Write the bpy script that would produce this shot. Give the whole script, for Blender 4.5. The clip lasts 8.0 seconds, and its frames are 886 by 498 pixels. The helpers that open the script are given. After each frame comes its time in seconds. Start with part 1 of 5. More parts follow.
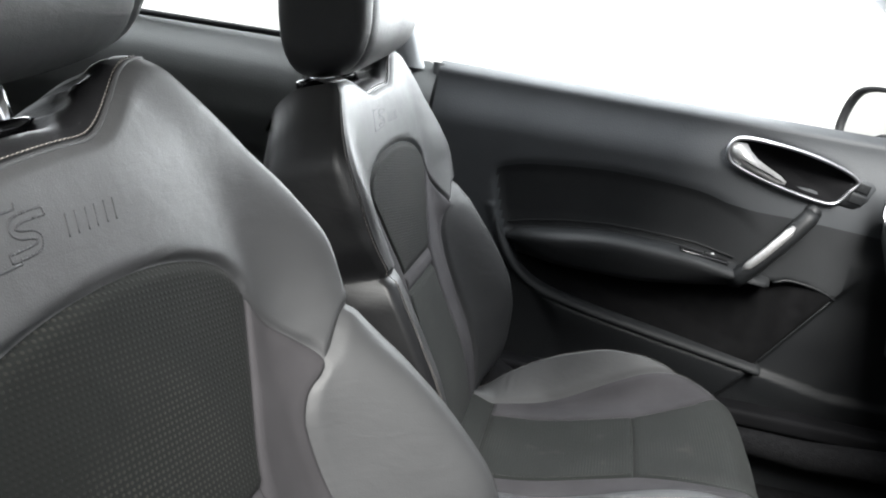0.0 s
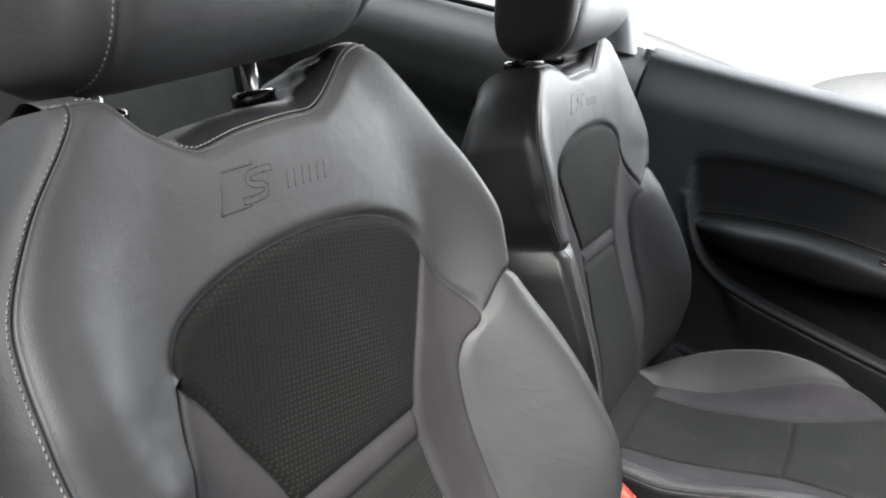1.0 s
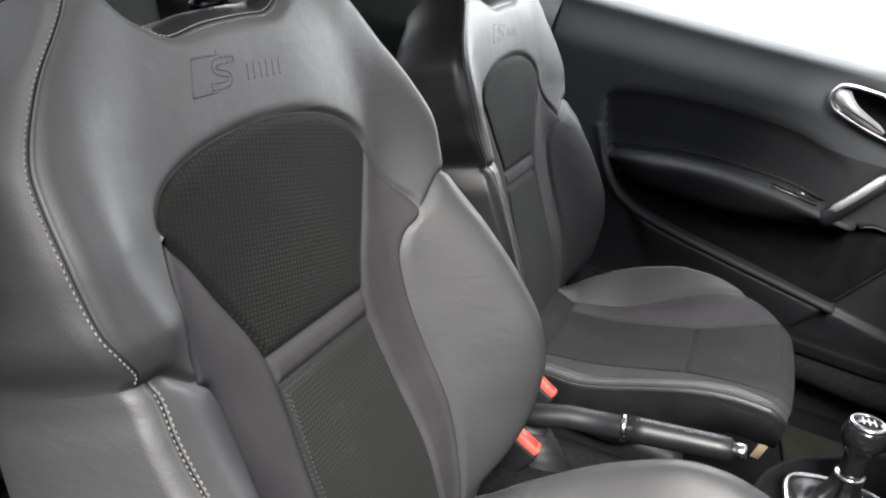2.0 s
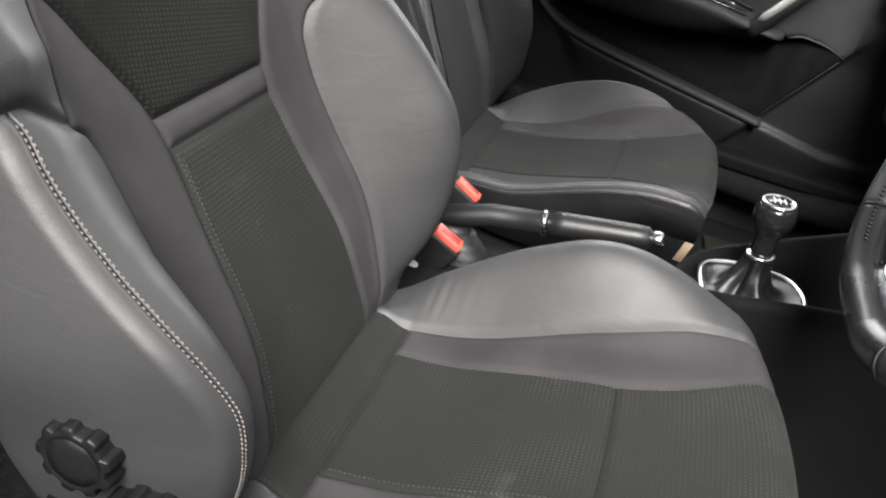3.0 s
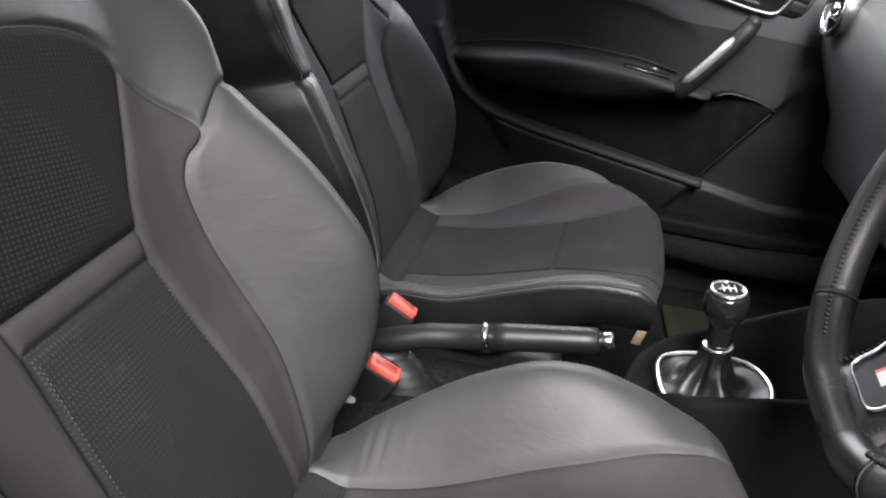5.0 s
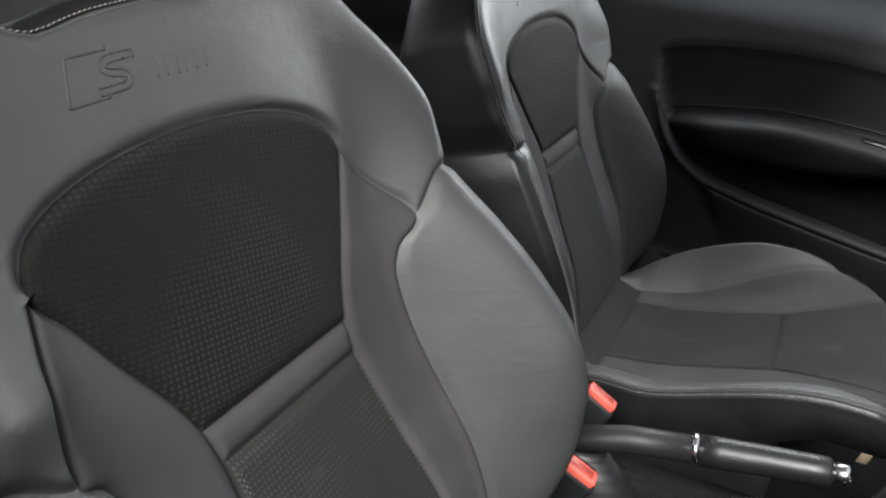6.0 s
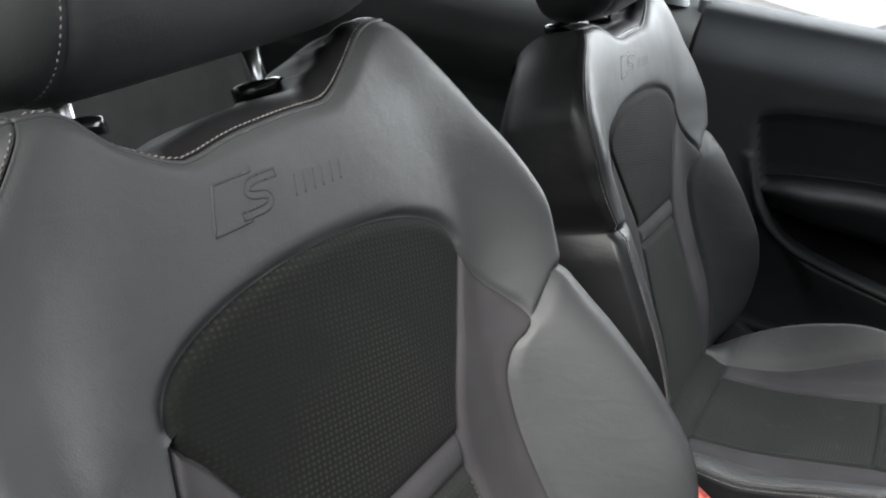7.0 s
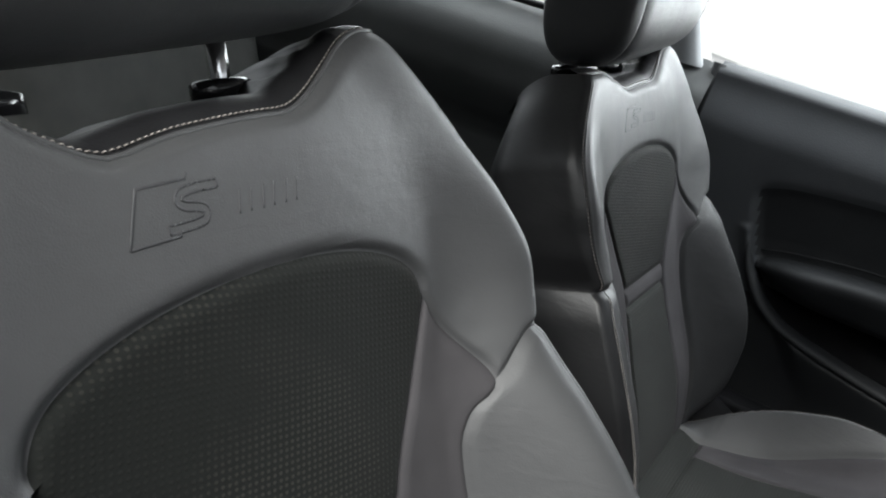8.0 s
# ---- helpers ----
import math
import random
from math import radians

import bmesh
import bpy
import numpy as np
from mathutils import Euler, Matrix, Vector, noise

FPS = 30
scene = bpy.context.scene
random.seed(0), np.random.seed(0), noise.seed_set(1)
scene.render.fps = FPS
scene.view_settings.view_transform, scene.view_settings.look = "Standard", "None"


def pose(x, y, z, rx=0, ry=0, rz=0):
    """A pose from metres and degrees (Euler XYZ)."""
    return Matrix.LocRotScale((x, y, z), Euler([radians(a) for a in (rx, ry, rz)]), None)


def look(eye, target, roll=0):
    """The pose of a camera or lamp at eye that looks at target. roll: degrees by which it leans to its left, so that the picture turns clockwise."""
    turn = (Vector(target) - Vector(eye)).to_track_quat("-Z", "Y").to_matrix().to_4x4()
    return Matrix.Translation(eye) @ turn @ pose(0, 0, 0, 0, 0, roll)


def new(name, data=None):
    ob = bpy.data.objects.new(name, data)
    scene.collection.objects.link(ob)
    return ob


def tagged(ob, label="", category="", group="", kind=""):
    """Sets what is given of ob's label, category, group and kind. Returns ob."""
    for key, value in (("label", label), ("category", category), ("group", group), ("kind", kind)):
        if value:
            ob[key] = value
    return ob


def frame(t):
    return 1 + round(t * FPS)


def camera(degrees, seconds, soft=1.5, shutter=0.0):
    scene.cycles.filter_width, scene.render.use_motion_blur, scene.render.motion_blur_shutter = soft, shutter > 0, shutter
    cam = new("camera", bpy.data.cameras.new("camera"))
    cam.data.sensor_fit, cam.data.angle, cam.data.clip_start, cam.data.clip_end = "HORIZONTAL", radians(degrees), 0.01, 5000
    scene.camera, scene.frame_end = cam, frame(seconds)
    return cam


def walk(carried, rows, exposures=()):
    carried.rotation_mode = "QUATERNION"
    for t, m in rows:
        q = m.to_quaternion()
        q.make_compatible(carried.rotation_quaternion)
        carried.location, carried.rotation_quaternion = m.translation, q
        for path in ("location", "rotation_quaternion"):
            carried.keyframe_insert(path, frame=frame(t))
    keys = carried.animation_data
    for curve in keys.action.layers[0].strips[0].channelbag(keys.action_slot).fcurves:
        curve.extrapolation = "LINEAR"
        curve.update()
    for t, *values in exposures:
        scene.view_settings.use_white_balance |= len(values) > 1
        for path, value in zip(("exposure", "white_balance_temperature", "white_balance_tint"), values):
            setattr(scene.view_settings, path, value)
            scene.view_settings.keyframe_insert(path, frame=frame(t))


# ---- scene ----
# Car: x forward, y from the driver's side to the passenger's side, z up.
cam = camera(55.8, 8.0, soft=2.0)
PATH = [
    (0, (-0.040, -0.374, 0.930), (-0.165, 1.537, 0.353), 9.8),
    (0.3, (-0.034, -0.348, 0.926), (-0.301, 1.541, 0.322), 12.4),
    (0.5, (-0.015, -0.365, 0.938), (-0.384, 1.485, 0.273), 13.7),
    (0.8, (0.015, -0.415, 0.957), (-0.545, 1.341, 0.185), 13.6),
    (1, (0.014, -0.449, 0.973), (-0.569, 1.314, 0.229), 12.5),
    (1.2, (0.018, -0.489, 0.968), (-0.524, 1.287, 0.224), 12.4),
    (2.3, (0.043, -0.544, 0.928), (-0.281, 1.245, 0.096), 15.0),
    (2.5, (0.051, -0.542, 0.911), (-0.236, 1.230, 0.030), 15.6),
    (2.8, (0.075, -0.547, 0.883), (-0.142, 1.184, -0.095), 14.9),
    (3, (0.091, -0.550, 0.875), (-0.072, 1.156, -0.156), 15.0),
    (3.2, (0.093, -0.550, 0.858), (0.011, 1.131, -0.222), 16.7),
    (3.5, (0.114, -0.549, 0.851), (0.077, 1.072, -0.319), 16.5),
    (3.8, (0.119, -0.544, 0.848), (0.110, 1.068, -0.336), 16.0),
    (4, (0.118, -0.538, 0.851), (0.129, 1.083, -0.320), 15.8),
    (4.2, (0.116, -0.522, 0.866), (0.110, 1.172, -0.198), 13.2),
    (5.3, (0.103, -0.419, 0.908), (-0.035, 1.379, 0.041), 8.1),
    (5.5, (0.091, -0.402, 0.910), (-0.069, 1.401, 0.059), 9.2),
    (5.8, (0.069, -0.389, 0.915), (-0.300, 1.378, 0.054), 8.8),
    (6, (0.056, -0.382, 0.922), (-0.485, 1.338, 0.056), 7.4),
    (6.2, (0.035, -0.365, 0.929), (-0.535, 1.350, 0.073), 8.2),
    (6.5, (0.019, -0.355, 0.939), (-0.558, 1.364, 0.094), 10.6),
    (6.8, (0.001, -0.358, 0.946), (-0.599, 1.329, 0.054), 10.9),
    (7, (-0.013, -0.363, 0.966), (-0.676, 1.326, 0.126), 8.6),
    (7.2, (-0.038, -0.356, 0.975), (-0.756, 1.322, 0.160), 7.3),
    (7.5, (-0.058, -0.321, 0.969), (-0.775, 1.365, 0.167), 7.1),
    (7.8, (-0.041, -0.296, 0.954), (-0.714, 1.424, 0.186), 11.4),
    (8, (-0.026, -0.300, 0.948), (-0.687, 1.426, 0.185), 15.8),
]
walk(cam, [(t, look(eye, target, roll)) for t, eye, target, roll in PATH],
     exposures=[(0.0, 2.06, 6450, 8), (0.6, 2.06, 6500, 9), (1.2, 2.02, 6550, 10), (2.5, 1.96, 6600, 10), (4.0, 1.85, 6800, 14), (5.5, 1.65, 6500, 9), (7.0, 1.66, 6450, 8), (8.0, 1.57, 6400, 7)])

# ---- world and light ----
world = bpy.data.worlds.new("overcast_sky")
scene.world = world
world.use_nodes = True
wn, wl = world.node_tree.nodes, world.node_tree.links
sky = wn.new("ShaderNodeTexSky")
sky.sky_type, sky.sun_disc = "NISHITA", False
sky.sun_elevation, sky.sun_rotation = radians(46), radians(177)
grey = wn.new("ShaderNodeHueSaturation")
grey.inputs["Saturation"].default_value = 0.18
wl.new(sky.outputs[0], grey.inputs["Color"])
wl.new(grey.outputs[0], wn["Background"].inputs["Color"])
wn["Background"].inputs["Strength"].default_value = 0.10
sun_lamp = bpy.data.lights.new("sun", "SUN")
sun_lamp.energy, sun_lamp.angle, sun_lamp.color = 3.2, radians(28), (1.0, 0.98, 0.95)
sun = new("sun", sun_lamp)
sun.matrix_world = look((0.10, -2.05, 2.65), (0, 0, 0.5))



def window_light(name, x0, x1, y, z, height, power):
    """Daylight that enters through one side window."""
    lamp = bpy.data.lights.new(name, "AREA")
    lamp.shape, lamp.size, lamp.size_y, lamp.energy, lamp.color = "RECTANGLE", x1 - x0, height, power, (0.93, 0.97, 1.0)
    ob = new(name, lamp)
    ob.matrix_world = look(((x0 + x1) / 2, y, z), ((x0 + x1) / 2, y - 1.0, z - 1.0))


window_light("window_light_front", -0.20, 0.44, 1.092, 1.015, 0.40, 2.2)
window_light("window_light_rear", -1.10, -0.46, 1.092, 1.015, 0.36, 1.2)

# ---- materials ----


def material(name, color, rough=0.5, metal=0.0, spec=0.5):
    m = bpy.data.materials.new(name)
    m.use_nodes = True
    b = m.node_tree.nodes["Principled BSDF"]
    b.inputs["Base Color"].default_value = (*color, 1)
    b.inputs["Roughness"].default_value = rough
    b.inputs["Metallic"].default_value = metal
    b.inputs["Specular IOR Level"].default_value = spec
    return m


def nodes(m):
    return m.node_tree.nodes, m.node_tree.links, m.node_tree.nodes["Principled BSDF"]


def tint(m, low, high, scale, coord="Object", detail=5.0, spread=(0.3, 0.7)):
    """Colour that drifts between two tones, at the given scale."""
    n, l, b = nodes(m)
    tc, nz, ramp = n.new("ShaderNodeTexCoord"), n.new("ShaderNodeTexNoise"), n.new("ShaderNodeValToRGB")
    nz.inputs["Scale"].default_value, nz.inputs["Detail"].default_value = scale, detail
    ramp.color_ramp.elements[0].position, ramp.color_ramp.elements[1].position = spread
    ramp.color_ramp.elements[0].color, ramp.color_ramp.elements[1].color = (*low, 1), (*high, 1)
    l.new(tc.outputs[coord], nz.inputs["Vector"])
    l.new(nz.outputs["Fac"], ramp.inputs["Fac"])
    l.new(ramp.outputs["Color"], b.inputs["Base Color"])
    return ramp


def relief(m, layers, coord="Object"):
    """Bump from several textures: (kind, scale, strength, distance)."""
    n, l, b = nodes(m)
    tc = n.new("ShaderNodeTexCoord")
    last = None
    for kind, scale, strength, distance in layers:
        tex = n.new("ShaderNodeTexVoronoi" if kind == "cells" else "ShaderNodeTexNoise")
        tex.inputs["Scale"].default_value = scale
        if kind == "crease":
            # long, drawn-out wrinkles
            mp = n.new("ShaderNodeMapping")
            mp.inputs["Scale"].default_value, mp.inputs["Rotation"].default_value = (1.0, 1.0, 3.2), (0.5, 0.4, 0.3)
            tex.inputs["Detail"].default_value, tex.inputs["Distortion"].default_value = 5.0, 1.2
            l.new(tc.outputs[coord], mp.inputs["Vector"])
            l.new(mp.outputs["Vector"], tex.inputs["Vector"])
        else:
            l.new(tc.outputs[coord], tex.inputs["Vector"])
        bump = n.new("ShaderNodeBump")
        bump.inputs["Strength"].default_value, bump.inputs["Distance"].default_value = strength, distance
        l.new(tex.outputs["Distance" if kind == "cells" else "Fac"], bump.inputs["Height"])
        if last:
            l.new(last.outputs["Normal"], bump.inputs["Normal"])
        last = bump
    l.new(last.outputs["Normal"], b.inputs["Normal"])


def uneven_gloss(m, low, high, scale):
    n, l, b = nodes(m)
    tc, nz, mr = n.new("ShaderNodeTexCoord"), n.new("ShaderNodeTexNoise"), n.new("ShaderNodeMapRange")
    nz.inputs["Scale"].default_value, nz.inputs["Detail"].default_value = scale, 4.0
    mr.inputs["From Min"].default_value, mr.inputs["From Max"].default_value = 0.3, 0.7
    mr.inputs["To Min"].default_value, mr.inputs["To Max"].default_value = low, high
    l.new(tc.outputs["Object"], nz.inputs["Vector"])
    l.new(nz.outputs["Fac"], mr.inputs["Value"])
    l.new(mr.outputs["Result"], b.inputs["Roughness"])


def woven(name, base, dot, pitch, size, rubbed, turned):
    """Dark technical cloth with a grid of small light knots, laid out in metres by the UV map."""
    m = material(name, base, 0.85, 0.0, 0.12)
    n, l, b = nodes(m)
    b.inputs["Sheen Weight"].default_value, b.inputs["Sheen Roughness"].default_value = 0.025, 0.45
    tc, mp, vo = n.new("ShaderNodeTexCoord"), n.new("ShaderNodeMapping"), n.new("ShaderNodeTexVoronoi")
    mp.inputs["Scale"].default_value = (1 / pitch[0], 1 / pitch[1], 1)
    mp.inputs["Rotation"].default_value = (0, 0, radians(turned))
    vo.voronoi_dimensions, vo.inputs["Randomness"].default_value, vo.inputs["Scale"].default_value = "2D", 0.12, 1.0
    l.new(tc.outputs["UV"], mp.inputs["Vector"])
    l.new(mp.outputs["Vector"], vo.inputs["Vector"])
    mr = n.new("ShaderNodeMapRange")
    mr.inputs["From Min"].default_value, mr.inputs["From Max"].default_value = size, size * 0.55
    l.new(vo.outputs["Distance"], mr.inputs["Value"])
    wear = n.new("ShaderNodeTexNoise")
    wear.inputs["Scale"].default_value, wear.inputs["Detail"].default_value = 9.0, 4.0
    l.new(tc.outputs["Object"], wear.inputs["Vector"])
    mul = n.new("ShaderNodeMath")
    mul.operation = "MULTIPLY"
    wr = n.new("ShaderNodeMapRange")
    wr.inputs["From Min"].default_value, wr.inputs["From Max"].default_value = 0.42, 0.60
    wr.inputs["To Min"].default_value = 0.12
    l.new(wear.outputs["Fac"], wr.inputs["Value"])
    l.new(mr.outputs["Result"], mul.inputs[0])
    l.new(wr.outputs["Result"], mul.inputs[1])
    mix = n.new("ShaderNodeMix")
    mix.data_type = "RGBA"
    mix.inputs["A"].default_value, mix.inputs["B"].default_value = (*base, 1), (*dot, 1)
    l.new(mul.outputs[0], mix.inputs["Factor"])
    # a few pale rubbed marks
    spot, sr, worn = n.new("ShaderNodeTexNoise"), n.new("ShaderNodeMapRange"), n.new("ShaderNodeMix")
    spot.inputs["Scale"].default_value, spot.inputs["Detail"].default_value = 17.0, 3.0
    sr.inputs["From Min"].default_value, sr.inputs["From Max"].default_value, sr.inputs["To Max"].default_value = 0.66, 0.76, rubbed
    worn.data_type = "RGBA"
    worn.inputs["B"].default_value = (0.10, 0.096, 0.088, 1)
    l.new(tc.outputs["Object"], spot.inputs["Vector"])
    l.new(spot.outputs["Fac"], sr.inputs["Value"])
    l.new(sr.outputs["Result"], worn.inputs["Factor"])
    l.new(mix.outputs["Result"], worn.inputs["A"])
    l.new(worn.outputs["Result"], b.inputs["Base Color"])
    bump = n.new("ShaderNodeBump")
    bump.inputs["Strength"].default_value, bump.inputs["Distance"].default_value = 0.4, 0.0006
    l.new(mr.outputs["Result"], bump.inputs["Height"])
    l.new(bump.outputs["Normal"], b.inputs["Normal"])
    return m


LEATHER = material("charcoal_leather", (0.036, 0.037, 0.039), 0.5, 0.0, 0.62)
tint(LEATHER, (0.0235, 0.024, 0.0252), (0.035, 0.0355, 0.0368), 5.0)
relief(LEATHER, [("noise", 14.0, 0.35, 0.004), ("crease", 24.0, 0.20, 0.0016), ("crease", 75.0, 0.10, 0.0006), ("noise", 70.0, 0.12, 0.0018), ("cells", 950.0, 0.15, 0.0005)])
uneven_gloss(LEATHER, 0.52, 0.66, 7.0)
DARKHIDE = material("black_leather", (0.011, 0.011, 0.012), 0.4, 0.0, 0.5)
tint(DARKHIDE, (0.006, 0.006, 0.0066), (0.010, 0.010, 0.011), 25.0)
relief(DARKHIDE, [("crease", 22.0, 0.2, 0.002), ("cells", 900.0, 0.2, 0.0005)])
# grip leather; also a seat side whose shade is put into the colour
SHADEHIDE = material("shaded_side_and_grip_leather", (0.018, 0.018, 0.019), 0.45, 0.0, 0.5)
tint(SHADEHIDE, (0.0065, 0.0065, 0.007), (0.0108, 0.0108, 0.0115), 9.0)
relief(SHADEHIDE, [("noise", 14.0, 0.3, 0.004), ("crease", 40.0, 0.2, 0.001), ("cells", 950.0, 0.15, 0.0005)])
uneven_gloss(SHADEHIDE, 0.34, 0.48, 7.0)
# a darker tone of the leather, for the passenger seat
PASSHIDE = material("dark_passenger_leather", (0.018, 0.018, 0.019), 0.45, 0.0, 0.6)
tint(PASSHIDE, (0.0125, 0.0128, 0.0135), (0.0205, 0.0208, 0.0218), 6.0)
relief(PASSHIDE, [("noise", 14.0, 0.35, 0.004), ("crease", 24.0, 0.20, 0.0016), ("noise", 70.0, 0.12, 0.0018), ("cells", 950.0, 0.15, 0.0005)])
uneven_gloss(PASSHIDE, 0.44, 0.58, 7.0)
SUEDE = material("grey_suede", (0.046, 0.044, 0.047), 0.92, 0.0, 0.2)
tint(SUEDE, (0.030, 0.0285, 0.0305), (0.047, 0.0445, 0.047), 12.0)
relief(SUEDE, [("noise", 25.0, 0.2, 0.002), ("noise", 900.0, 0.3, 0.0004)])
MESH = woven("open_mesh_cloth", (0.0056, 0.0063, 0.0058), (0.0205, 0.0199, 0.0172), (0.0044, 0.0036), 0.34, 0.0, 12)
CLOTH = woven("perforated_cloth", (0.0165, 0.0176, 0.0167), (0.034, 0.036, 0.033), (0.0038, 0.0040), 0.34, 0.16, 0)
DIMTHREAD = material("grey_thread", (0.08, 0.08, 0.075), 0.8)
tint(DIMTHREAD, (0.042, 0.042, 0.038), (0.075, 0.074, 0.068), 90.0)
THREAD = material("pale_thread", (0.3, 0.27, 0.25), 0.7)
tint(THREAD, (0.12, 0.108, 0.10), (0.22, 0.20, 0.185), 90.0)
# dark seam tone; on the pressed marks it stands in for groove shade
EMBOSS = material("groove_shade_and_seam_leather", (0.022, 0.022, 0.024), 0.6)
tint(EMBOSS, (0.018, 0.018, 0.02), (0.027, 0.027, 0.029), 60.0)
BLACK = material("black_moulded_plastic", (0.014, 0.015, 0.016), 0.48, 0.0, 0.35)
tint(BLACK, (0.0075, 0.008, 0.009), (0.0125, 0.0135, 0.0145), 6.0)
relief(BLACK, [("noise", 420.0, 0.22, 0.0006), ("noise", 8.0, 0.1, 0.003)])
uneven_gloss(BLACK, 0.42, 0.6, 9.0)
SOFT = material("soft_touch_trim", (0.02, 0.021, 0.023), 0.55, 0.0, 0.32)
tint(SOFT, (0.039, 0.0415, 0.045), (0.055, 0.058, 0.062), 5.0)
relief(SOFT, [("cells", 480.0, 0.22, 0.0007)])
# insert, armrest and rim: darker than the ledge, with its shade in the colour
SHADETRIM = material("shaded_door_trim", (0.018, 0.019, 0.020), 0.6, 0.0, 0.28)
tint(SHADETRIM, (0.016, 0.017, 0.0182), (0.025, 0.0262, 0.0278), 7.0)
relief(SHADETRIM, [("cells", 480.0, 0.22, 0.0007), ("noise", 9.0, 0.12, 0.003)])
# wear and the edge's highlight, both put into a paler colour
WORNLIT = material("worn_lit_plastic", (0.03, 0.03, 0.032), 0.3)
tint(WORNLIT, (0.03, 0.03, 0.031), (0.075, 0.073, 0.071), 30.0)
uneven_gloss(WORNLIT, 0.28, 0.42, 25.0)
KNOB = material("black_knob_plastic", (0.007, 0.007, 0.0075), 0.3, 0.0, 0.3)
uneven_gloss(KNOB, 0.36, 0.52, 30.0)
CONSOLE = material("matt_console_plastic", (0.007, 0.007, 0.008), 0.7, 0.0, 0.06)
tint(CONSOLE, (0.0042, 0.0042, 0.0046), (0.007, 0.007, 0.0078), 8.0)
relief(CONSOLE, [("noise", 420.0, 0.22, 0.0006)])
# near-black that puts the shade inside the door pocket into the colour
POCKETSHADE = material("pocket_shade_black", (0.004, 0.004, 0.0044), 0.95, 0.0, 0.08)
tint(POCKETSHADE, (0.003, 0.003, 0.0033), (0.006, 0.006, 0.0064), 40.0)
relief(POCKETSHADE, [("noise", 500.0, 0.4, 0.001)])
DASH = material("grey_dash_plastic", (0.055, 0.058, 0.058), 0.6)
tint(DASH, (0.045, 0.048, 0.048), (0.065, 0.068, 0.068), 6.0)
relief(DASH, [("cells", 480.0, 0.25, 0.0007)])
SILVER = material("silver_badge", (0.5, 0.5, 0.5), 0.35, 0.6)
tint(SILVER, (0.45, 0.45, 0.45), (0.56, 0.55, 0.55), 200.0)
GLOSS = material("gloss_black", (0.012, 0.012, 0.013), 0.12)
uneven_gloss(GLOSS, 0.1, 0.22, 30.0)
CHROME = material("satin_chrome", (0.72, 0.72, 0.73), 0.16, 1.0)
uneven_gloss(CHROME, 0.1, 0.25, 40.0)
SATIN = material("matt_chrome", (0.48, 0.48, 0.50), 0.34, 1.0)
uneven_gloss(SATIN, 0.30, 0.42, 40.0)
ALU = material("brushed_aluminium", (0.55, 0.56, 0.58), 0.32, 1.0)
uneven_gloss(ALU, 0.26, 0.4, 60.0)
RED = material("red_button_plastic", (0.7, 0.11, 0.08), 0.4)
tint(RED, (0.62, 0.09, 0.07), (0.75, 0.13, 0.095), 60.0)
DEEPRED = material("dark_red_button_face", (0.30, 0.045, 0.035), 0.45)
tint(DEEPRED, (0.26, 0.038, 0.03), (0.36, 0.06, 0.045), 60.0)
CARPET = material("black_carpet", (0.014, 0.014, 0.015), 0.95, 0.0, 0.1)
tint(CARPET, (0.004, 0.004, 0.0044), (0.010, 0.010, 0.0108), 130.0)
relief(CARPET, [("noise", 380.0, 0.8, 0.003)])
PAPER = material("white_paper", (0.72, 0.70, 0.70), 0.8)
tint(PAPER, (0.11, 0.105, 0.116), (0.25, 0.241, 0.244), 11.0)
relief(PAPER, [("noise", 12.0, 0.5, 0.01)])
HEADLINER = material("pale_headliner", (0.42, 0.41, 0.39), 0.95)
tint(HEADLINER, (0.38, 0.37, 0.35), (0.46, 0.45, 0.43), 40.0)
PILLAR = material("grey_pillar_trim", (0.30, 0.31, 0.32), 0.6)
tint(PILLAR, (0.26, 0.27, 0.28), (0.34, 0.35, 0.36), 8.0)
BODY = material("car_paint", (0.35, 0.36, 0.38), 0.3, 0.4)
tint(BODY, (0.32, 0.33, 0.35), (0.38, 0.39, 0.41), 3.0)
GROUND = material("pale_concrete", (0.34, 0.335, 0.33), 0.9)
tint(GROUND, (0.28, 0.277, 0.27), (0.4, 0.395, 0.385), 1.3)
relief(GROUND, [("noise", 60.0, 0.4, 0.004)])
# for the added walls that block light
BLOCKER = material("blocker_grey", (0.09, 0.09, 0.09), 0.9)
tint(BLOCKER, (0.06, 0.06, 0.06), (0.09, 0.09, 0.09), 3.0)
WHITE = material("white_marking", (0.75, 0.75, 0.75), 0.5)
BEIGE = material("beige_label_paper", (0.55, 0.42, 0.28), 0.8)
tint(BEIGE, (0.48, 0.36, 0.24), (0.6, 0.47, 0.32), 80.0)
MIRROR = material("mirror_glass", (0.9, 0.9, 0.9), 0.02, 1.0)
GLASS = material("window_glass", (1, 1, 1), 0.0)
_b = GLASS.node_tree.nodes["Principled BSDF"]
_b.inputs["Transmission Weight"].default_value, _b.inputs["IOR"].default_value = 1.0, 1.05

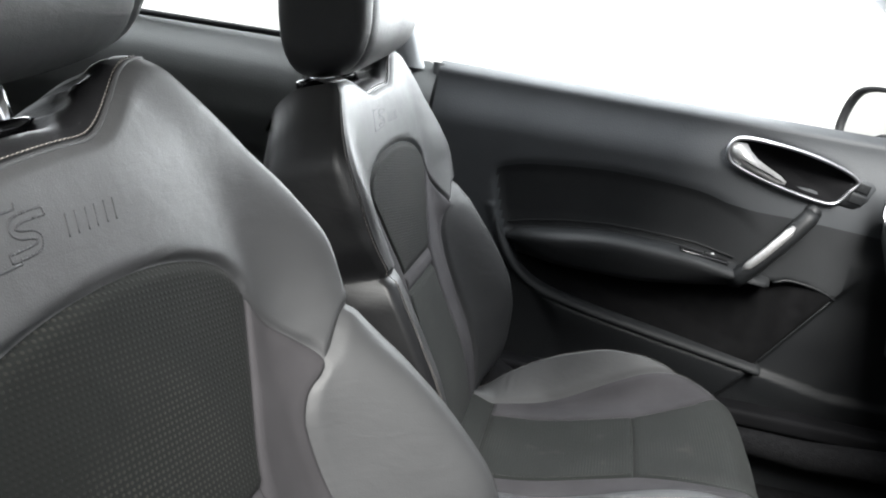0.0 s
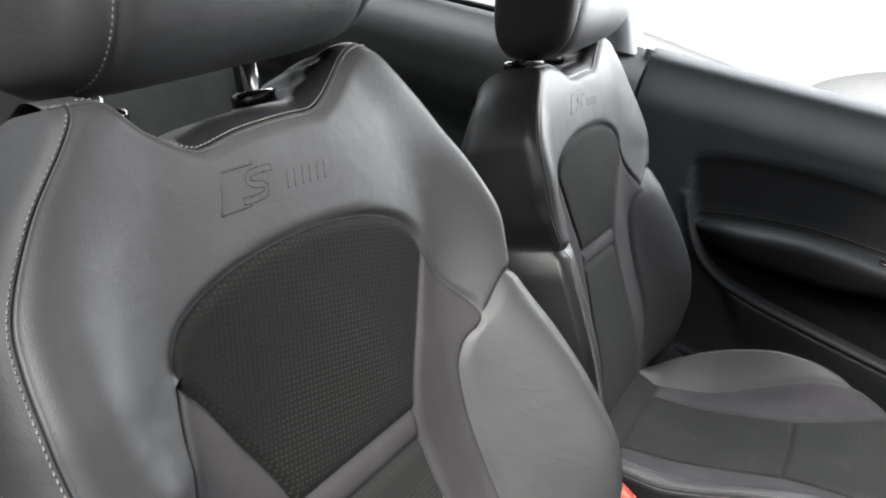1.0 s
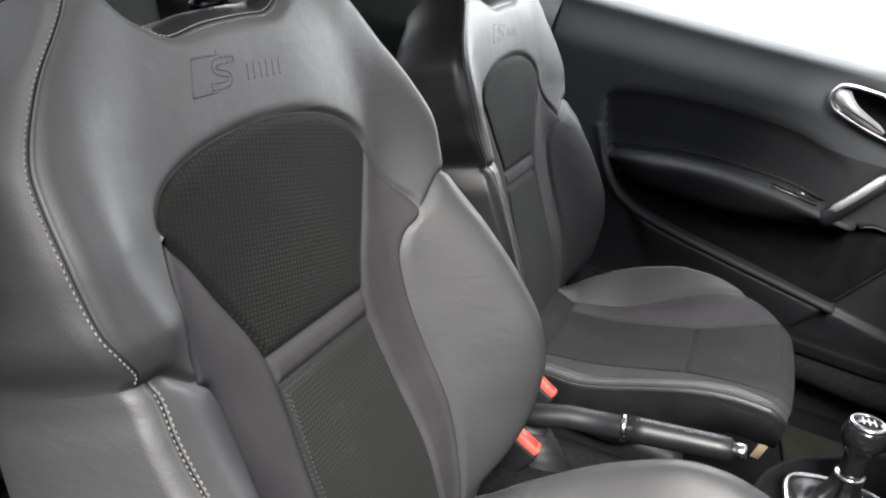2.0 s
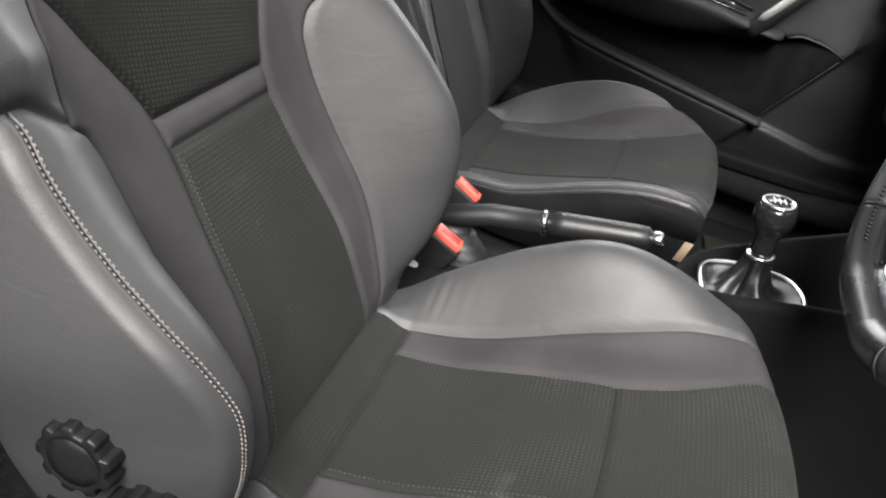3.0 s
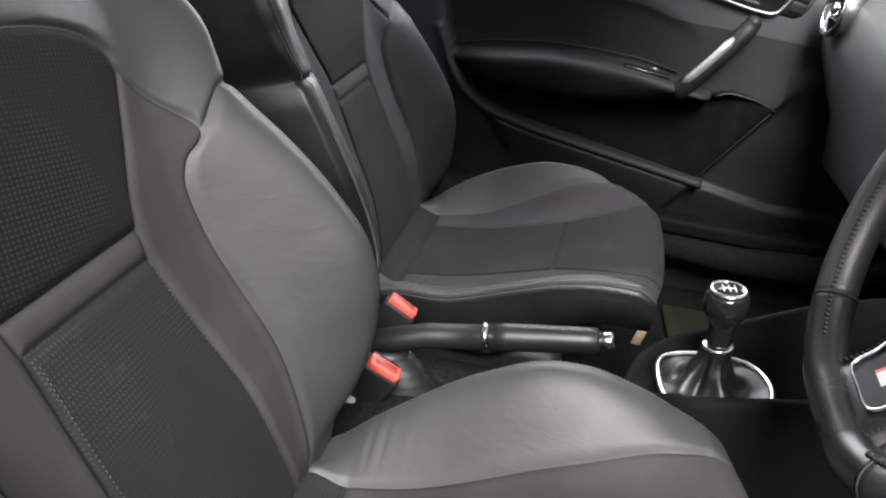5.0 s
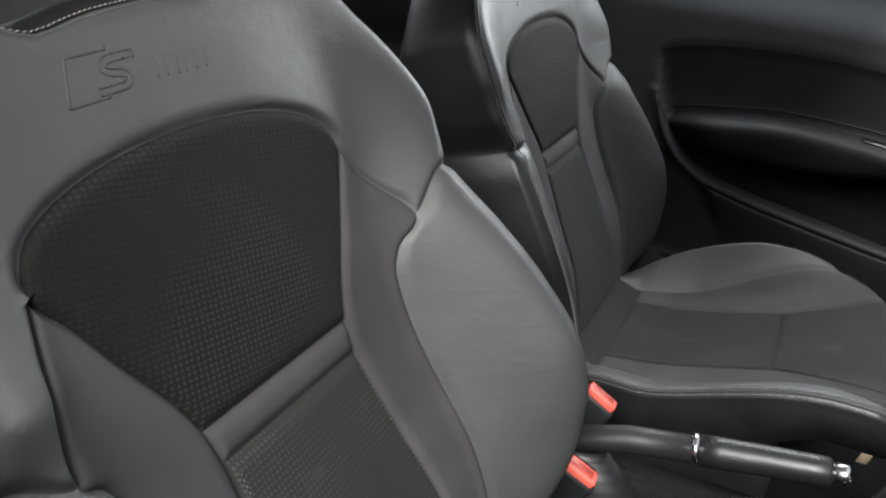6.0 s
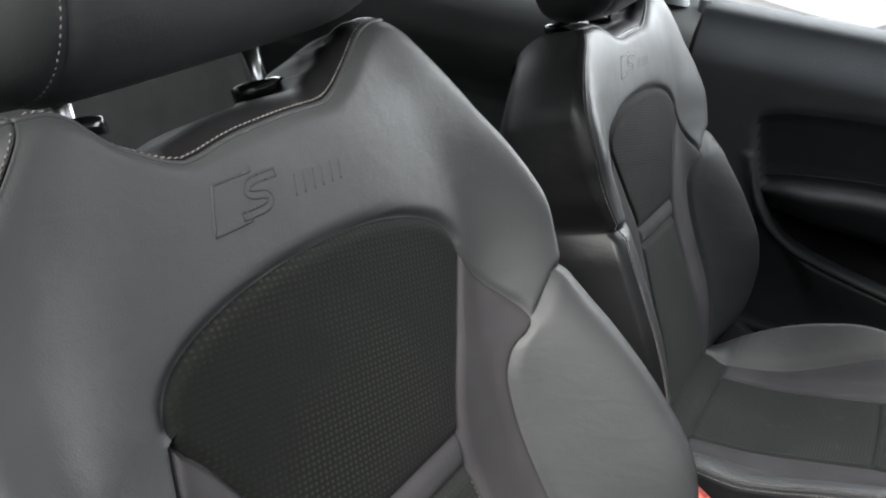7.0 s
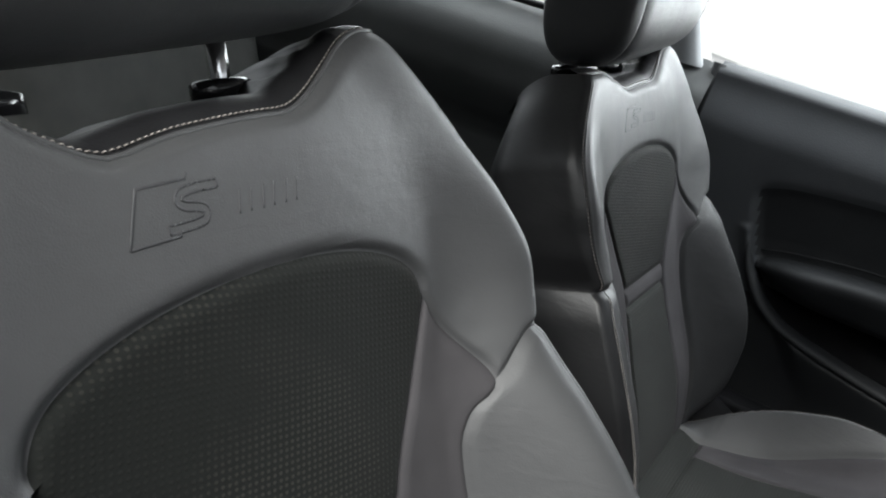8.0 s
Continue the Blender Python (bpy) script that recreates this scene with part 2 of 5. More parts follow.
# ---- mesh helpers ----


def pchip(x, pts):
    """Smooth curve through (x, y) pairs, without overshoot."""
    px, py = np.array([p[0] for p in pts], float), np.array([p[1] for p in pts], float)
    dx = np.diff(px)
    s = np.diff(py) / dx
    m = np.zeros(len(px))
    m[0], m[-1] = s[0], s[-1]
    for i in range(1, len(px) - 1):
        m[i] = 0 if s[i - 1] * s[i] <= 0 else 2 * s[i - 1] * s[i] / (s[i - 1] + s[i])
    x = np.clip(np.asarray(x, float), px[0], px[-1])
    k = np.clip(np.searchsorted(px, x) - 1, 0, len(dx) - 1)
    t = (x - px[k]) / dx[k]
    return ((1 + 2 * t) * (1 - t) ** 2 * py[k] + t * (1 - t) ** 2 * dx[k] * m[k]
            + t * t * (3 - 2 * t) * py[k + 1] + t * t * (t - 1) * dx[k] * m[k + 1])


def smooth(x, a, b):
    t = np.clip((np.asarray(x, float) - a) / (b - a), 0, 1)
    return t * t * (3 - 2 * t)


def link(name, me, mat, parent=None, label=""):
    me.materials.append(mat)
    ob = new(name, me)
    if parent:
        ob.parent = parent
    if label:
        ob["label"] = label
    return ob


def part(name, bm, mat, parent=None, label="", flat=False):
    """Links a bmesh as one mesh object."""
    bmesh.ops.recalc_face_normals(bm, faces=bm.faces)
    me = bpy.data.meshes.new(name)
    bm.to_mesh(me)
    bm.free()
    if not flat:
        for p in me.polygons:
            p.use_smooth = True
    return link(name, me, mat, parent, label)


def thing(name, place, label, category, group="", kind=""):
    ob = new(name)
    ob.location = place
    ob.empty_display_size = 0.05
    return tagged(ob, label, category, group, kind)


def sheet(bm, P, uv=None, closed=False):
    """Adds a grid of points, shape (rows, columns, 3), to bm."""
    rows, cols = P.shape[:2]
    vs = [[bm.verts.new(P[i, j]) for j in range(cols)] for i in range(rows)]
    lay = bm.loops.layers.uv.verify() if uv is not None else None
    for i in range(rows - 1):
        for j in range(cols if closed else cols - 1):
            k = (j + 1) % cols
            idx = [(i, j), (i, k), (i + 1, k), (i + 1, j)]
            try:
                f = bm.faces.new([vs[a][b] for a, b in idx])
            except ValueError:
                continue
            if lay:
                for lp, (a, b) in zip(f.loops, idx):
                    lp[lay].uv = uv[a, b]
    return vs


def cap(bm, ring):
    try:
        bm.faces.new(ring)
    except ValueError:
        pass


def tube(bm, pts, radius, sides=10, flat=1.0, ends=True):
    """A tube along points; radius may be a list. flat squeezes it along the second axis."""
    pts = [Vector(p) for p in pts]
    n = len(pts)
    rad = radius if hasattr(radius, "__len__") else [radius] * n
    rings, up = [], None
    for i, p in enumerate(pts):
        d = (pts[min(i + 1, n - 1)] - pts[max(i - 1, 0)]).normalized()
        if up is None:
            up = Vector((0, 0, 1)) if abs(d.z) < 0.9 else Vector((1, 0, 0))
        a = d.cross(up).normalized()
        up = a.cross(d).normalized()
        rings.append([p + (a * math.cos(2 * math.pi * k / sides) + up * flat * math.sin(2 * math.pi * k / sides)) * rad[i] for k in range(sides)])
    vs = [[bm.verts.new(q) for q in r] for r in rings]
    for i in range(n - 1):
        for k in range(sides):
            bm.faces.new([vs[i][k], vs[i][(k + 1) % sides], vs[i + 1][(k + 1) % sides], vs[i + 1][k]])
    if ends:
        cap(bm, vs[0][::-1])
        cap(bm, vs[-1])


def lathe(bm, profile, m=Matrix(), sides=32):
    """Turns (radius, height) pairs round the z axis of m."""
    vs = [[bm.verts.new(m @ Vector((r * math.cos(2 * math.pi * k / sides), r * math.sin(2 * math.pi * k / sides), z))) for k in range(sides)] for r, z in profile]
    for i in range(len(vs) - 1):
        for k in range(sides):
            bm.faces.new([vs[i][k], vs[i][(k + 1) % sides], vs[i + 1][(k + 1) % sides], vs[i + 1][k]])
    cap(bm, vs[0][::-1])
    cap(bm, vs[-1])


def block(bm, size, m=Matrix(), bevel=0.004, segments=2):
    """A box with rounded edges."""
    made = bmesh.ops.create_cube(bm, size=1.0, matrix=m @ Matrix.Diagonal((*size, 1)))
    if bevel:
        edges = list({e for v in made["verts"] for e in v.link_edges})
        bmesh.ops.bevel(bm, geom=edges, offset=bevel, segments=segments, affect="EDGES", profile=0.7)


def slab(bm, outline, depth, m=Matrix(), bevel=0.0):
    """A flat outline (x, y) extruded along z of m."""
    a = [bm.verts.new(m @ Vector((x, y, 0))) for x, y in outline]
    b = [bm.verts.new(m @ Vector((x, y, depth))) for x, y in outline]
    cap(bm, a[::-1])
    top = bm.faces.new(b)
    for i in range(len(a)):
        k = (i + 1) % len(a)
        bm.faces.new([a[i], a[k], b[k], b[i]])
    if bevel:
        bmesh.ops.bevel(bm, geom=list(top.edges), offset=bevel, segments=2, affect="EDGES")


def stitches(bm, pts, normals, length=0.0034, gap=0.0006, width=0.00095):
    """A row of short thread stitches along a dense line of points."""
    pts = [Vector(p) for p in pts]
    run = [0.0]
    for a, b in zip(pts, pts[1:]):
        run.append(run[-1] + (b - a).length)
    xs = np.array(run)
    arr, nor = np.array([tuple(p) for p in pts]), np.array([tuple(q) for q in normals])

    def at(s):
        return (Vector([np.interp(s, xs, arr[:, k]) for k in range(3)]), Vector([np.interp(s, xs, nor[:, k]) for k in range(3)]).normalized())
    s = 0.0
    while s + length < run[-1]:
        (p0, n0), (p1, n1) = at(s), at(s + length)
        side = (p1 - p0).cross(n0)
        if side.length > 1e-9:
            side = side.normalized() * width / 2
            h0, h1 = n0 * width * 0.55, n1 * width * 0.55
            mid, hm = (p0 + p1) / 2, (n0 + n1).normalized() * width * 0.9
            v = [bm.verts.new(q) for q in (p0 - side - h0, p0 + side - h0, mid - side * 1.2 + hm * 0.3, mid + side * 1.2 + hm * 0.3, p1 - side - h1, p1 + side - h1, mid + hm)]
            for idx in ((0, 1, 3, 2), (2, 3, 5, 4), (0, 2, 6), (2, 4, 6), (4, 5, 6), (5, 3, 6), (3, 1, 6), (1, 0, 6)):
                bm.faces.new([v[k] for k in idx])
        s += length + gap


def edges_spacing(n, k=0.75):
    """0 to 1 in n steps, closer at both ends, for seams."""
    t = np.linspace(0, 1, n)
    return (1 - k) * t + k * (0.5 - 0.5 * np.cos(np.pi * t))


FLOOR = 0.175

# ---- seats ----
RIDGE_D = [(-0.03, 0.006), (0.02, 0.028), (0.05, 0.059), (0.086, 0.086), (0.11, 0.098), (0.15, 0.112), (0.18, 0.114), (0.24, 0.099), (0.3, 0.073),
           (0.33, 0.056), (0.352, 0.046), (0.375, 0.042), (0.405, 0.038), (0.43, 0.030), (0.465, 0.015), (0.50, 0.002), (0.54, -0.006), (0.575, -0.016)]
RIDGE_U = [(-0.03, 0.165), (0.02, 0.184), (0.06, 0.199), (0.12, 0.210), (0.2, 0.213), (0.3, 0.208), (0.342, 0.205), (0.352, 0.204), (0.37, 0.210),
           (0.4, 0.217), (0.45, 0.212), (0.5, 0.187), (0.54, 0.155), (0.575, 0.128)]
CENTRE_D = [(-0.03, 0.008), (0.0, 0.016), (0.03, 0.026), (0.1, 0.030), (0.2, 0.016), (0.28, 0.006), (0.4, 0.0), (0.5, -0.004), (0.575, -0.018)]
INSERT_U = [(-0.03, 0.102), (0.0, 0.100), (0.1, 0.087), (0.2, 0.081), (0.257, 0.079), (0.281, 0.082), (0.35, 0.118), (0.40, 0.147)]
SEAM_U = [(-0.03, 0.124), (0.0, 0.130), (0.04, 0.137), (0.15, 0.145), (0.245, 0.142), (0.288, 0.144), (0.313, 0.153), (0.328, 0.169), (0.402, 0.1475)]
BULGE = 0.022
V_H, CORNER_H, ARCH_H, STRIPE = 0.328, 0.402, 0.450, (0.261, 0.285)


def top_h(u, drop, rise):
    a = np.abs(u)
    return 0.521 + 0.006 * smooth(u, -0.08, 0.03) + 0.046 * np.where(u < 0, smooth(a, *rise), smooth(a, 0.036, 0.132)) - 0.016 * smooth(np.where(u < 0, a - 0.02, a), 0.13, 0.19) - drop * smooth(-u, 0.03, 0.13)


def lift(u, dip):
    """How far the shoulder seam climbs towards the sides; dip: how low it starts on the driver's door side."""
    return 0.030 * smooth(u, 0.160, 0.206) - 0.005 * smooth(-u, 0.150, 0.2) - dip * smooth(-u, 0.128, 0.160) + 1.55 * dip * smooth(-u, 0.172, 0.214)


def back_surface(u, h, wings, slack):
    """How far the cover stands forward of the backrest's plane."""
    e, c, r = pchip(h, RIDGE_U), pchip(h, CENTRE_D), pchip(h, RIDGE_D)
    s = np.clip(np.abs(u) / e, 0, 1)
    low = smooth(h, 0.36, 0.32)
    g_low, g_high = smooth(s, 0.62, 1.0), smooth(s, 0.66, 1.03)
    high = np.where(u < 0, wings[0], wings[1]) * (1 - low)
    low = low * (1 - np.where(u < 0, *slack[:2]) * smooth(h, *slack[2:]))
    return c + (r - c) * (low * g_low + high * g_high)


ARCH_T = np.linspace(0, np.pi, 1601)
ARCH_LINE = np.stack([0.147 * np.sign(np.cos(ARCH_T)) * np.clip(1 - np.abs(np.sin(ARCH_T)) ** 2.2, 0, 1) ** 0.5, CORNER_H + (ARCH_H - CORNER_H) * np.sin(ARCH_T)], axis=1)


def arch_distance(u, h):
    return np.sqrt(((np.stack([u, h], axis=2)[:, :, None, :] - ARCH_LINE) ** 2).sum(axis=3)).min(axis=2)


def groove(dist, depth=0.0048, width=0.0027):
    return -depth * np.exp(-(dist / width) ** 2)


def grid_normals(P):
    a = np.gradient(P, axis=0)
    b = np.gradient(P, axis=1)
    n = np.cross(a, b)
    return n / np.maximum(np.linalg.norm(n, axis=2, keepdims=True), 1e-9)


def car_seat(name, place, recline, label, near, knobs, head, wings=(1.0, 1.0), head_h=0.670, raised=0.0, drop=0.013, widen=0.017, lobes=(0.40, 0.95), rise=(0.072, 0.150), slack=(0.5, 0.0, 0.10, 0.30), crown=0.026, trim=0.013, slim=0.0, corner=2.4, nose=0.0):
    """place: the crease between cushion and backrest. near: the side, -1 or 1, away from the tunnel."""
    px, py, pz = place
    HIDE = PASSHIDE if nose else LEATHER
    root = thing(name, (px, py, FLOOR), label, "car seat", "front seats")
    root.rotation_euler = (0, 0, radians(-5.0))
    off = Vector(root.location)
    r = radians(recline)
    O = np.array([px, py, pz]) - np.array(off)
    U, H, D = np.array([0, 1, 0]), np.array([-math.sin(r), 0, math.cos(r)]), np.array([math.cos(r), 0, math.sin(r)])

    def ridge(p, s):
        """Half the width of the backrest; the side towards the driver's door bulges a little."""
        return s * (pchip(p, RIDGE_U) + (0.008 * smooth(p, 0.12, 0.2) * smooth(p, 0.37, 0.31) + widen * smooth(p, 0.325, 0.385) * smooth(p, 0.56, 0.43) if s < 0 else -slim * smooth(p, 0.03, 0.10) * smooth(p, 0.36, 0.30)))

    def ins(p, s):
        """Half the width of the middle panels; the side towards the tunnel is cut narrower."""
        return pchip(p, INSERT_U) - (trim * smooth(p, 0.12, 0.28) if s > 0 else 0.0)

    def seam_u(p, s):
        return pchip(p, SEAM_U) - (trim * smooth(p, V_H, CORNER_H) if s > 0 else 0.0 if nose else -0.006 * smooth(p, CORNER_H, 0.36) * smooth(p, 0.20, V_H))

    def arch_gap(u, h):
        return arch_distance(np.where(u > 0, u * 0.147 / (0.147 - trim), u), h)

    def world(u, h, d):
        return O + np.multiply.outer(u, U) + np.multiply.outer(h, H) + np.multiply.outer(d, D)

    def back_panel(p, left, right, seam_cols=(True, True), seam_rows=(True, True), cols=17):
        """A cover panel between two seam lines, row by row of p."""
        f = edges_spacing(cols)
        u = left[:, None] + (right - left)[:, None] * f
        h = p[:, None] + lift(u, 0.0 if nose else 0.015) * smooth(p, 0.20, 0.33)[:, None] * smooth(p, ARCH_H, 0.36)[:, None]
        d = back_surface(u, h, wings, slack)
        width = np.abs(right - left)[:, None]
        cut = np.zeros_like(d)
        for on, dist in zip(seam_cols, (f * width, (1 - f) * width)):
            if on:
                cut = np.minimum(cut, groove(dist))
        for on, dist in zip(seam_rows, ((p - p[0])[:, None], (p[-1] - p)[:, None])):
            if on:
                deep = 0.0045 + 0.0012 * smooth(np.abs(u), 0.165, 0.205)
                cut = np.minimum(cut, -deep * np.exp(-(dist / (0.0042 + 0.4 * (deep - 0.0045))) ** 2))
        return u, h, d + cut

    def arched(piece):
        u, h, d = piece
        return u, h, d + groove(arch_gap(u, h), 0.0042, 0.0044)

    def rows(a, b, n):
        return a + (b - a) * edges_spacing(n)

    def put(name_, pieces, mat, label_="", parent=root):
        bm = bmesh.new()
        for u, h, d in pieces:
            sheet(bm, world(u, h, d), np.stack([u, h], axis=2))
        bmesh.ops.remove_doubles(bm, verts=bm.verts, dist=0.0006)
        return part(name_, bm, mat, parent, label_)

    # middle panels
    p = rows(-0.03, STRIPE[0], 40)
    put("lower_insert", [back_panel(p, -ins(p, -1), ins(p, 1), cols=41)], CLOTH, "dark perforated cloth panel")
    dim = bmesh.new()
    for s in (-1, 1):
        for away in (0.0048,):
            hh = np.linspace(0.01, STRIPE[0] - 0.008, 60)
            uu = s * (ins(hh, s) - away)
            stitches(dim, world(uu, hh, back_surface(uu, hh, wings, slack) + 0.0003), [D] * 60, 0.0022, 0.0020, 0.0008)
    p = rows(*STRIPE, 10)
    put("stripe", [back_panel(p, -ins(p, -1), ins(p, 1), cols=41)], SUEDE, "grey suede cross strip")
    pa, pb = rows(STRIPE[1], CORNER_H, 26), CORNER_H + (ARCH_H - CORNER_H) * np.append(np.sin(np.linspace(0, radians(80), 28)), 1.0)
    wb = 0.147 * np.sqrt(np.clip(1 - ((pb - CORNER_H) / (ARCH_H - CORNER_H)) ** 2.2, 0, 1))
    wb[-1] = 0.0
    wb[0] = 0.147
    wbs = {-1: wb, 1: wb * (1 - trim / 0.147)}
    wa = {s: ins(pa, s) for s in (-1, 1)}
    wa[-1][-1], wa[1][-1] = 0.147, 0.147 - trim
    put("mesh_insert", [back_panel(pa, -wa[-1], wa[1], seam_rows=(True, False), cols=41), arched(back_panel(pb, -wbs[-1], wbs[1], (False, False), (False, False), 41))], MESH,
        "dark open-weave mesh panel with an arched top")

    # side strips of suede
    for s in (-1, 1):
        p = np.concatenate([rows(-0.03, V_H, 40), rows(V_H, CORNER_H, 24)[1:]])
        a, b = ins(p, s), seam_u(p, s)
        put("suede_strip", [back_panel(p, s * a, s * b, seam_rows=(False, False), cols=13)], SUEDE)

    # leather: a front, rounded over the ridge
    th = np.radians([6, 12, 16, 18.7, 21.4, 27, 32, 34.8, 37.3, 39.8, 45, 52, 60, 68, 76, 84])

    TH = len(th)

    def rounded(u, h, d, s, at):
        """Rolls the front over the ridge; the seam lies in column at of the roll."""
        uu = u[:, -1:] + s * BULGE * np.sin(th)
        hh = np.repeat(h[:, -1:], TH, axis=1)
        drop = 0.014 + 0.016 * smooth(h[:, -1:], 0.34, 0.40) - 0.019 * smooth(h[:, -1:], 0.42, 0.54)
        dd = d[:, -1:] - drop * (1 - np.cos(th))
        dd[:, at] -= 0.0026
        uu[:, at] -= s * 0.0016
        for lip in (at - 1, at + 1):
            dd[:, lip] += 0.0006
            uu[:, lip] += s * 0.0004
        return np.concatenate([u, uu], 1), np.concatenate([h, hh], 1), np.concatenate([d, dd], 1)

    def split(piece, at):
        """The front up to the seam, and the roll beyond it."""
        k = piece[0].shape[1] - TH + at
        return tuple(v[:, :k + 1] for v in piece), tuple(v[:, k:] for v in piece)

    def along(P, c, dist, step):
        """Points that lie dist away from column c, counted over the columns."""
        out = []
        for row in P:
            q, left, j = row[c], dist, c
            while 0 <= j + step < len(row):
                seg = row[j + step] - row[j]
                length = np.linalg.norm(seg)
                if length >= left:
                    q = row[j] + seg * left / length
                    break
                left -= length
                j += step
                q = row[j]
            out.append(q)
        return np.array(out)

    def yoke_rows(s, n=26):
        f = edges_spacing(25)
        t = np.concatenate([np.linspace(0, 0.9, n - 6), 0.9 + 0.1 * np.linspace(0, 1, 7)[1:] ** 0.6])[:, None]
        u = s * f[None, :] * 0.2 * np.ones_like(t)
        for _ in range(4):
            h = ARCH_H + (top_h(u, drop, rise) - ARCH_H) * t
            u = f[None, :] * ridge(h, s)
        d = back_surface(u, h, wings, slack) - 0.006 * np.clip((t - 0.9) / 0.1, 0, 1) ** 2
        d = d + groove(arch_gap(u, h), 0.0042, 0.0044)
        return rounded(u, h, d, s, YOKE_SEAM)

    YOKE_SEAM, BOLSTER_SEAM = 8, 3
    stitch_rows, yoke_pieces, rolls, tops = [], [], {}, {}
    for s in (-1, 1):
        p = rows(V_H, CORNER_H, 24)
        lo = back_panel(p, s * seam_u(p, s), ridge(p + 0.02 * smooth(p, CORNER_H, 0.36), s), (True, False), (True, False), 25)
        lo = rounded(*lo, s, YOKE_SEAM)
        mid = arched(back_panel(pb, s * wbs[s], ridge(pb, s), (False, False), (False, False), 25))
        mid = rounded(*mid, s, YOKE_SEAM)
        up = yoke_rows(s)
        tops[s] = tuple(up[k][-1] for k in range(3))
        halves = [split(v, YOKE_SEAM) for v in (lo, mid, up)]
        yoke_pieces += [v[0] for v in halves]
        rolls[s] = tuple(np.concatenate([halves[0][1][k], halves[1][1][k][1:], halves[2][1][k][1:]]) for k in range(3))
        P = np.concatenate([world(*lo)[:, -TH - 6:], world(*mid)[1:, -TH - 6:], world(*up)[1:, -TH - 6:]])
        n, c = grid_normals(P), 6 + YOKE_SEAM
        if s < 0:
            stitch_rows.append((along(P, c, 0.005, 1), n[:, c + 2]))
    put("leather_yoke", yoke_pieces, HIDE, "charcoal leather shoulder panel")
    low_rolls = {}
    for s in (-1, 1):
        p = rows(-0.03, V_H, 46)
        b = back_panel(p, s * seam_u(p, s), ridge(p + 0.02 * smooth(p, 0.2, 0.33), s), (True, False), (False, True), 25)
        b = rounded(*b, s, BOLSTER_SEAM)
        front, low_rolls[s] = split(b, BOLSTER_SEAM)
        put("bolster", [front], HIDE, "rounded charcoal leather side bolster")
        P = world(*b)
        n, c = grid_normals(P), P.shape[1] - TH + BOLSTER_SEAM
        if s < 0:
            stitch_rows.append((along(P, c, 0.0045, 1), n[:, c + 2]))
            stitch_rows.append((along(P, c, 0.0045, -1), n[:, c - 4]))

    # side walls of the backrest
    def side_wall(roll, s):
        u, h, d = (v[:, -1:] for v in roll)
        k = np.linspace(0, 1, 12)[None, :]
        rim = u + s * BULGE * (1 - math.sin(radians(84)))
        uu = u + (rim - u) * smooth(k, 0, 0.3) - s * 0.025 * smooth(k, 0.75, 1.0) + s * 0.010 * np.sin(np.pi * k) * smooth(h, 0.5, 0.3)
        dd = d + (-0.115 - d) * k
        hh = h - 0.045 * np.clip((k - 0.25) / 0.75, 0, 1) ** 2 * smooth(h, 0.36, 0.55) + 0 * k
        wall_ = (uu, hh, dd)
        return tuple(np.concatenate([roll[i], wall_[i][:, 1:]], axis=1) for i in range(3))
    rim_of = {}
    for s in (-1, 1):
        wall = side_wall(rolls[s], s)
        # the passenger's tunnel side gets a darker copy that stands in for shade
        put("upper_side", [wall], SHADEHIDE if nose and s < 0 else HIDE, "smooth leather side of the backrest")
        low = side_wall(low_rolls[s], s)
        put("lower_side", [low], SHADEHIDE if nose and s < 0 else HIDE)
        rim_of[s] = tuple(np.concatenate([low[k][:, -1], wall[k][1:, -1]]) for k in range(3))

    # over the top, and the shell behind
    line = [np.concatenate([tops[-1][k][::-1], tops[1][k][1:]]) for k in range(3)]
    k = np.linspace(0, 1, 16)[:, None] ** 1.5
    cu = line[0][None, :] * (1 - 0.08 * smooth(k, 0.5, 1))
    dip = 1 - smooth(np.abs(line[0]), 0.060, 0.125)[None, :]
    ch = line[1][None, :] + 0.006 * np.sin(np.pi * np.clip(k * 3, 0, 1)) - (0.014 + 0.031 * smooth(np.abs(line[0]), 0.10, 0.15)[None, :]) * np.clip((k - 0.25) / 0.75, 0, 1) ** 2 + dip * 0.013 * (1 - (1 - np.clip(k / 0.55, 0, 1)) ** 2)
    ch = ch + 0.0035 * np.sin(230 * line[0])[None, :] * np.sin(np.pi * k) ** 2 * (smooth(np.abs(line[0]), 0.045, 0.07) * smooth(np.abs(line[0]), 0.135, 0.11))[None, :]
    cd = line[2][None, :] + (-0.115 - line[2][None, :]) * k
    cd = cd - 0.002 * (k < 0.001)
    a, b = np.searchsorted(line[0], -0.112), np.searchsorted(line[0], 0.112)
    put("top_cover", [tuple(v[:, a:b] for v in (cu, ch, cd))], DARKHIDE, "black leather cover over the top edge")
    put("shoulder_top", [tuple(v[:, :a + 1] for v in (cu, ch, cd))], HIDE)
    put("shoulder_top", [tuple(v[:, b - 1:] for v in (cu, ch, cd))], HIDE)
    P = world(cu, ch, cd)
    n = grid_normals(P)
    up_ = n[1] * np.sign(n[1, :, 2:3])
    stitch_rows.append(((P[1] * 0.4 + P[2] * 0.6 + 0.0008 * up_)[10:-10], up_[10:-10]))
    f = np.linspace(0, 1, 13)[None, :]
    su = rim_of[-1][0][:, None] * (1 - f) + rim_of[1][0][:, None] * f
    sh = rim_of[-1][1][:, None] * (1 - f) + rim_of[1][1][:, None] * f
    put("back_shell", [(su, sh, -0.115 - 0.03 * np.sin(np.pi * f) + 0 * su)], BLACK, "black moulded backrest shell")

    # piping along the top edge
    bm = bmesh.new()
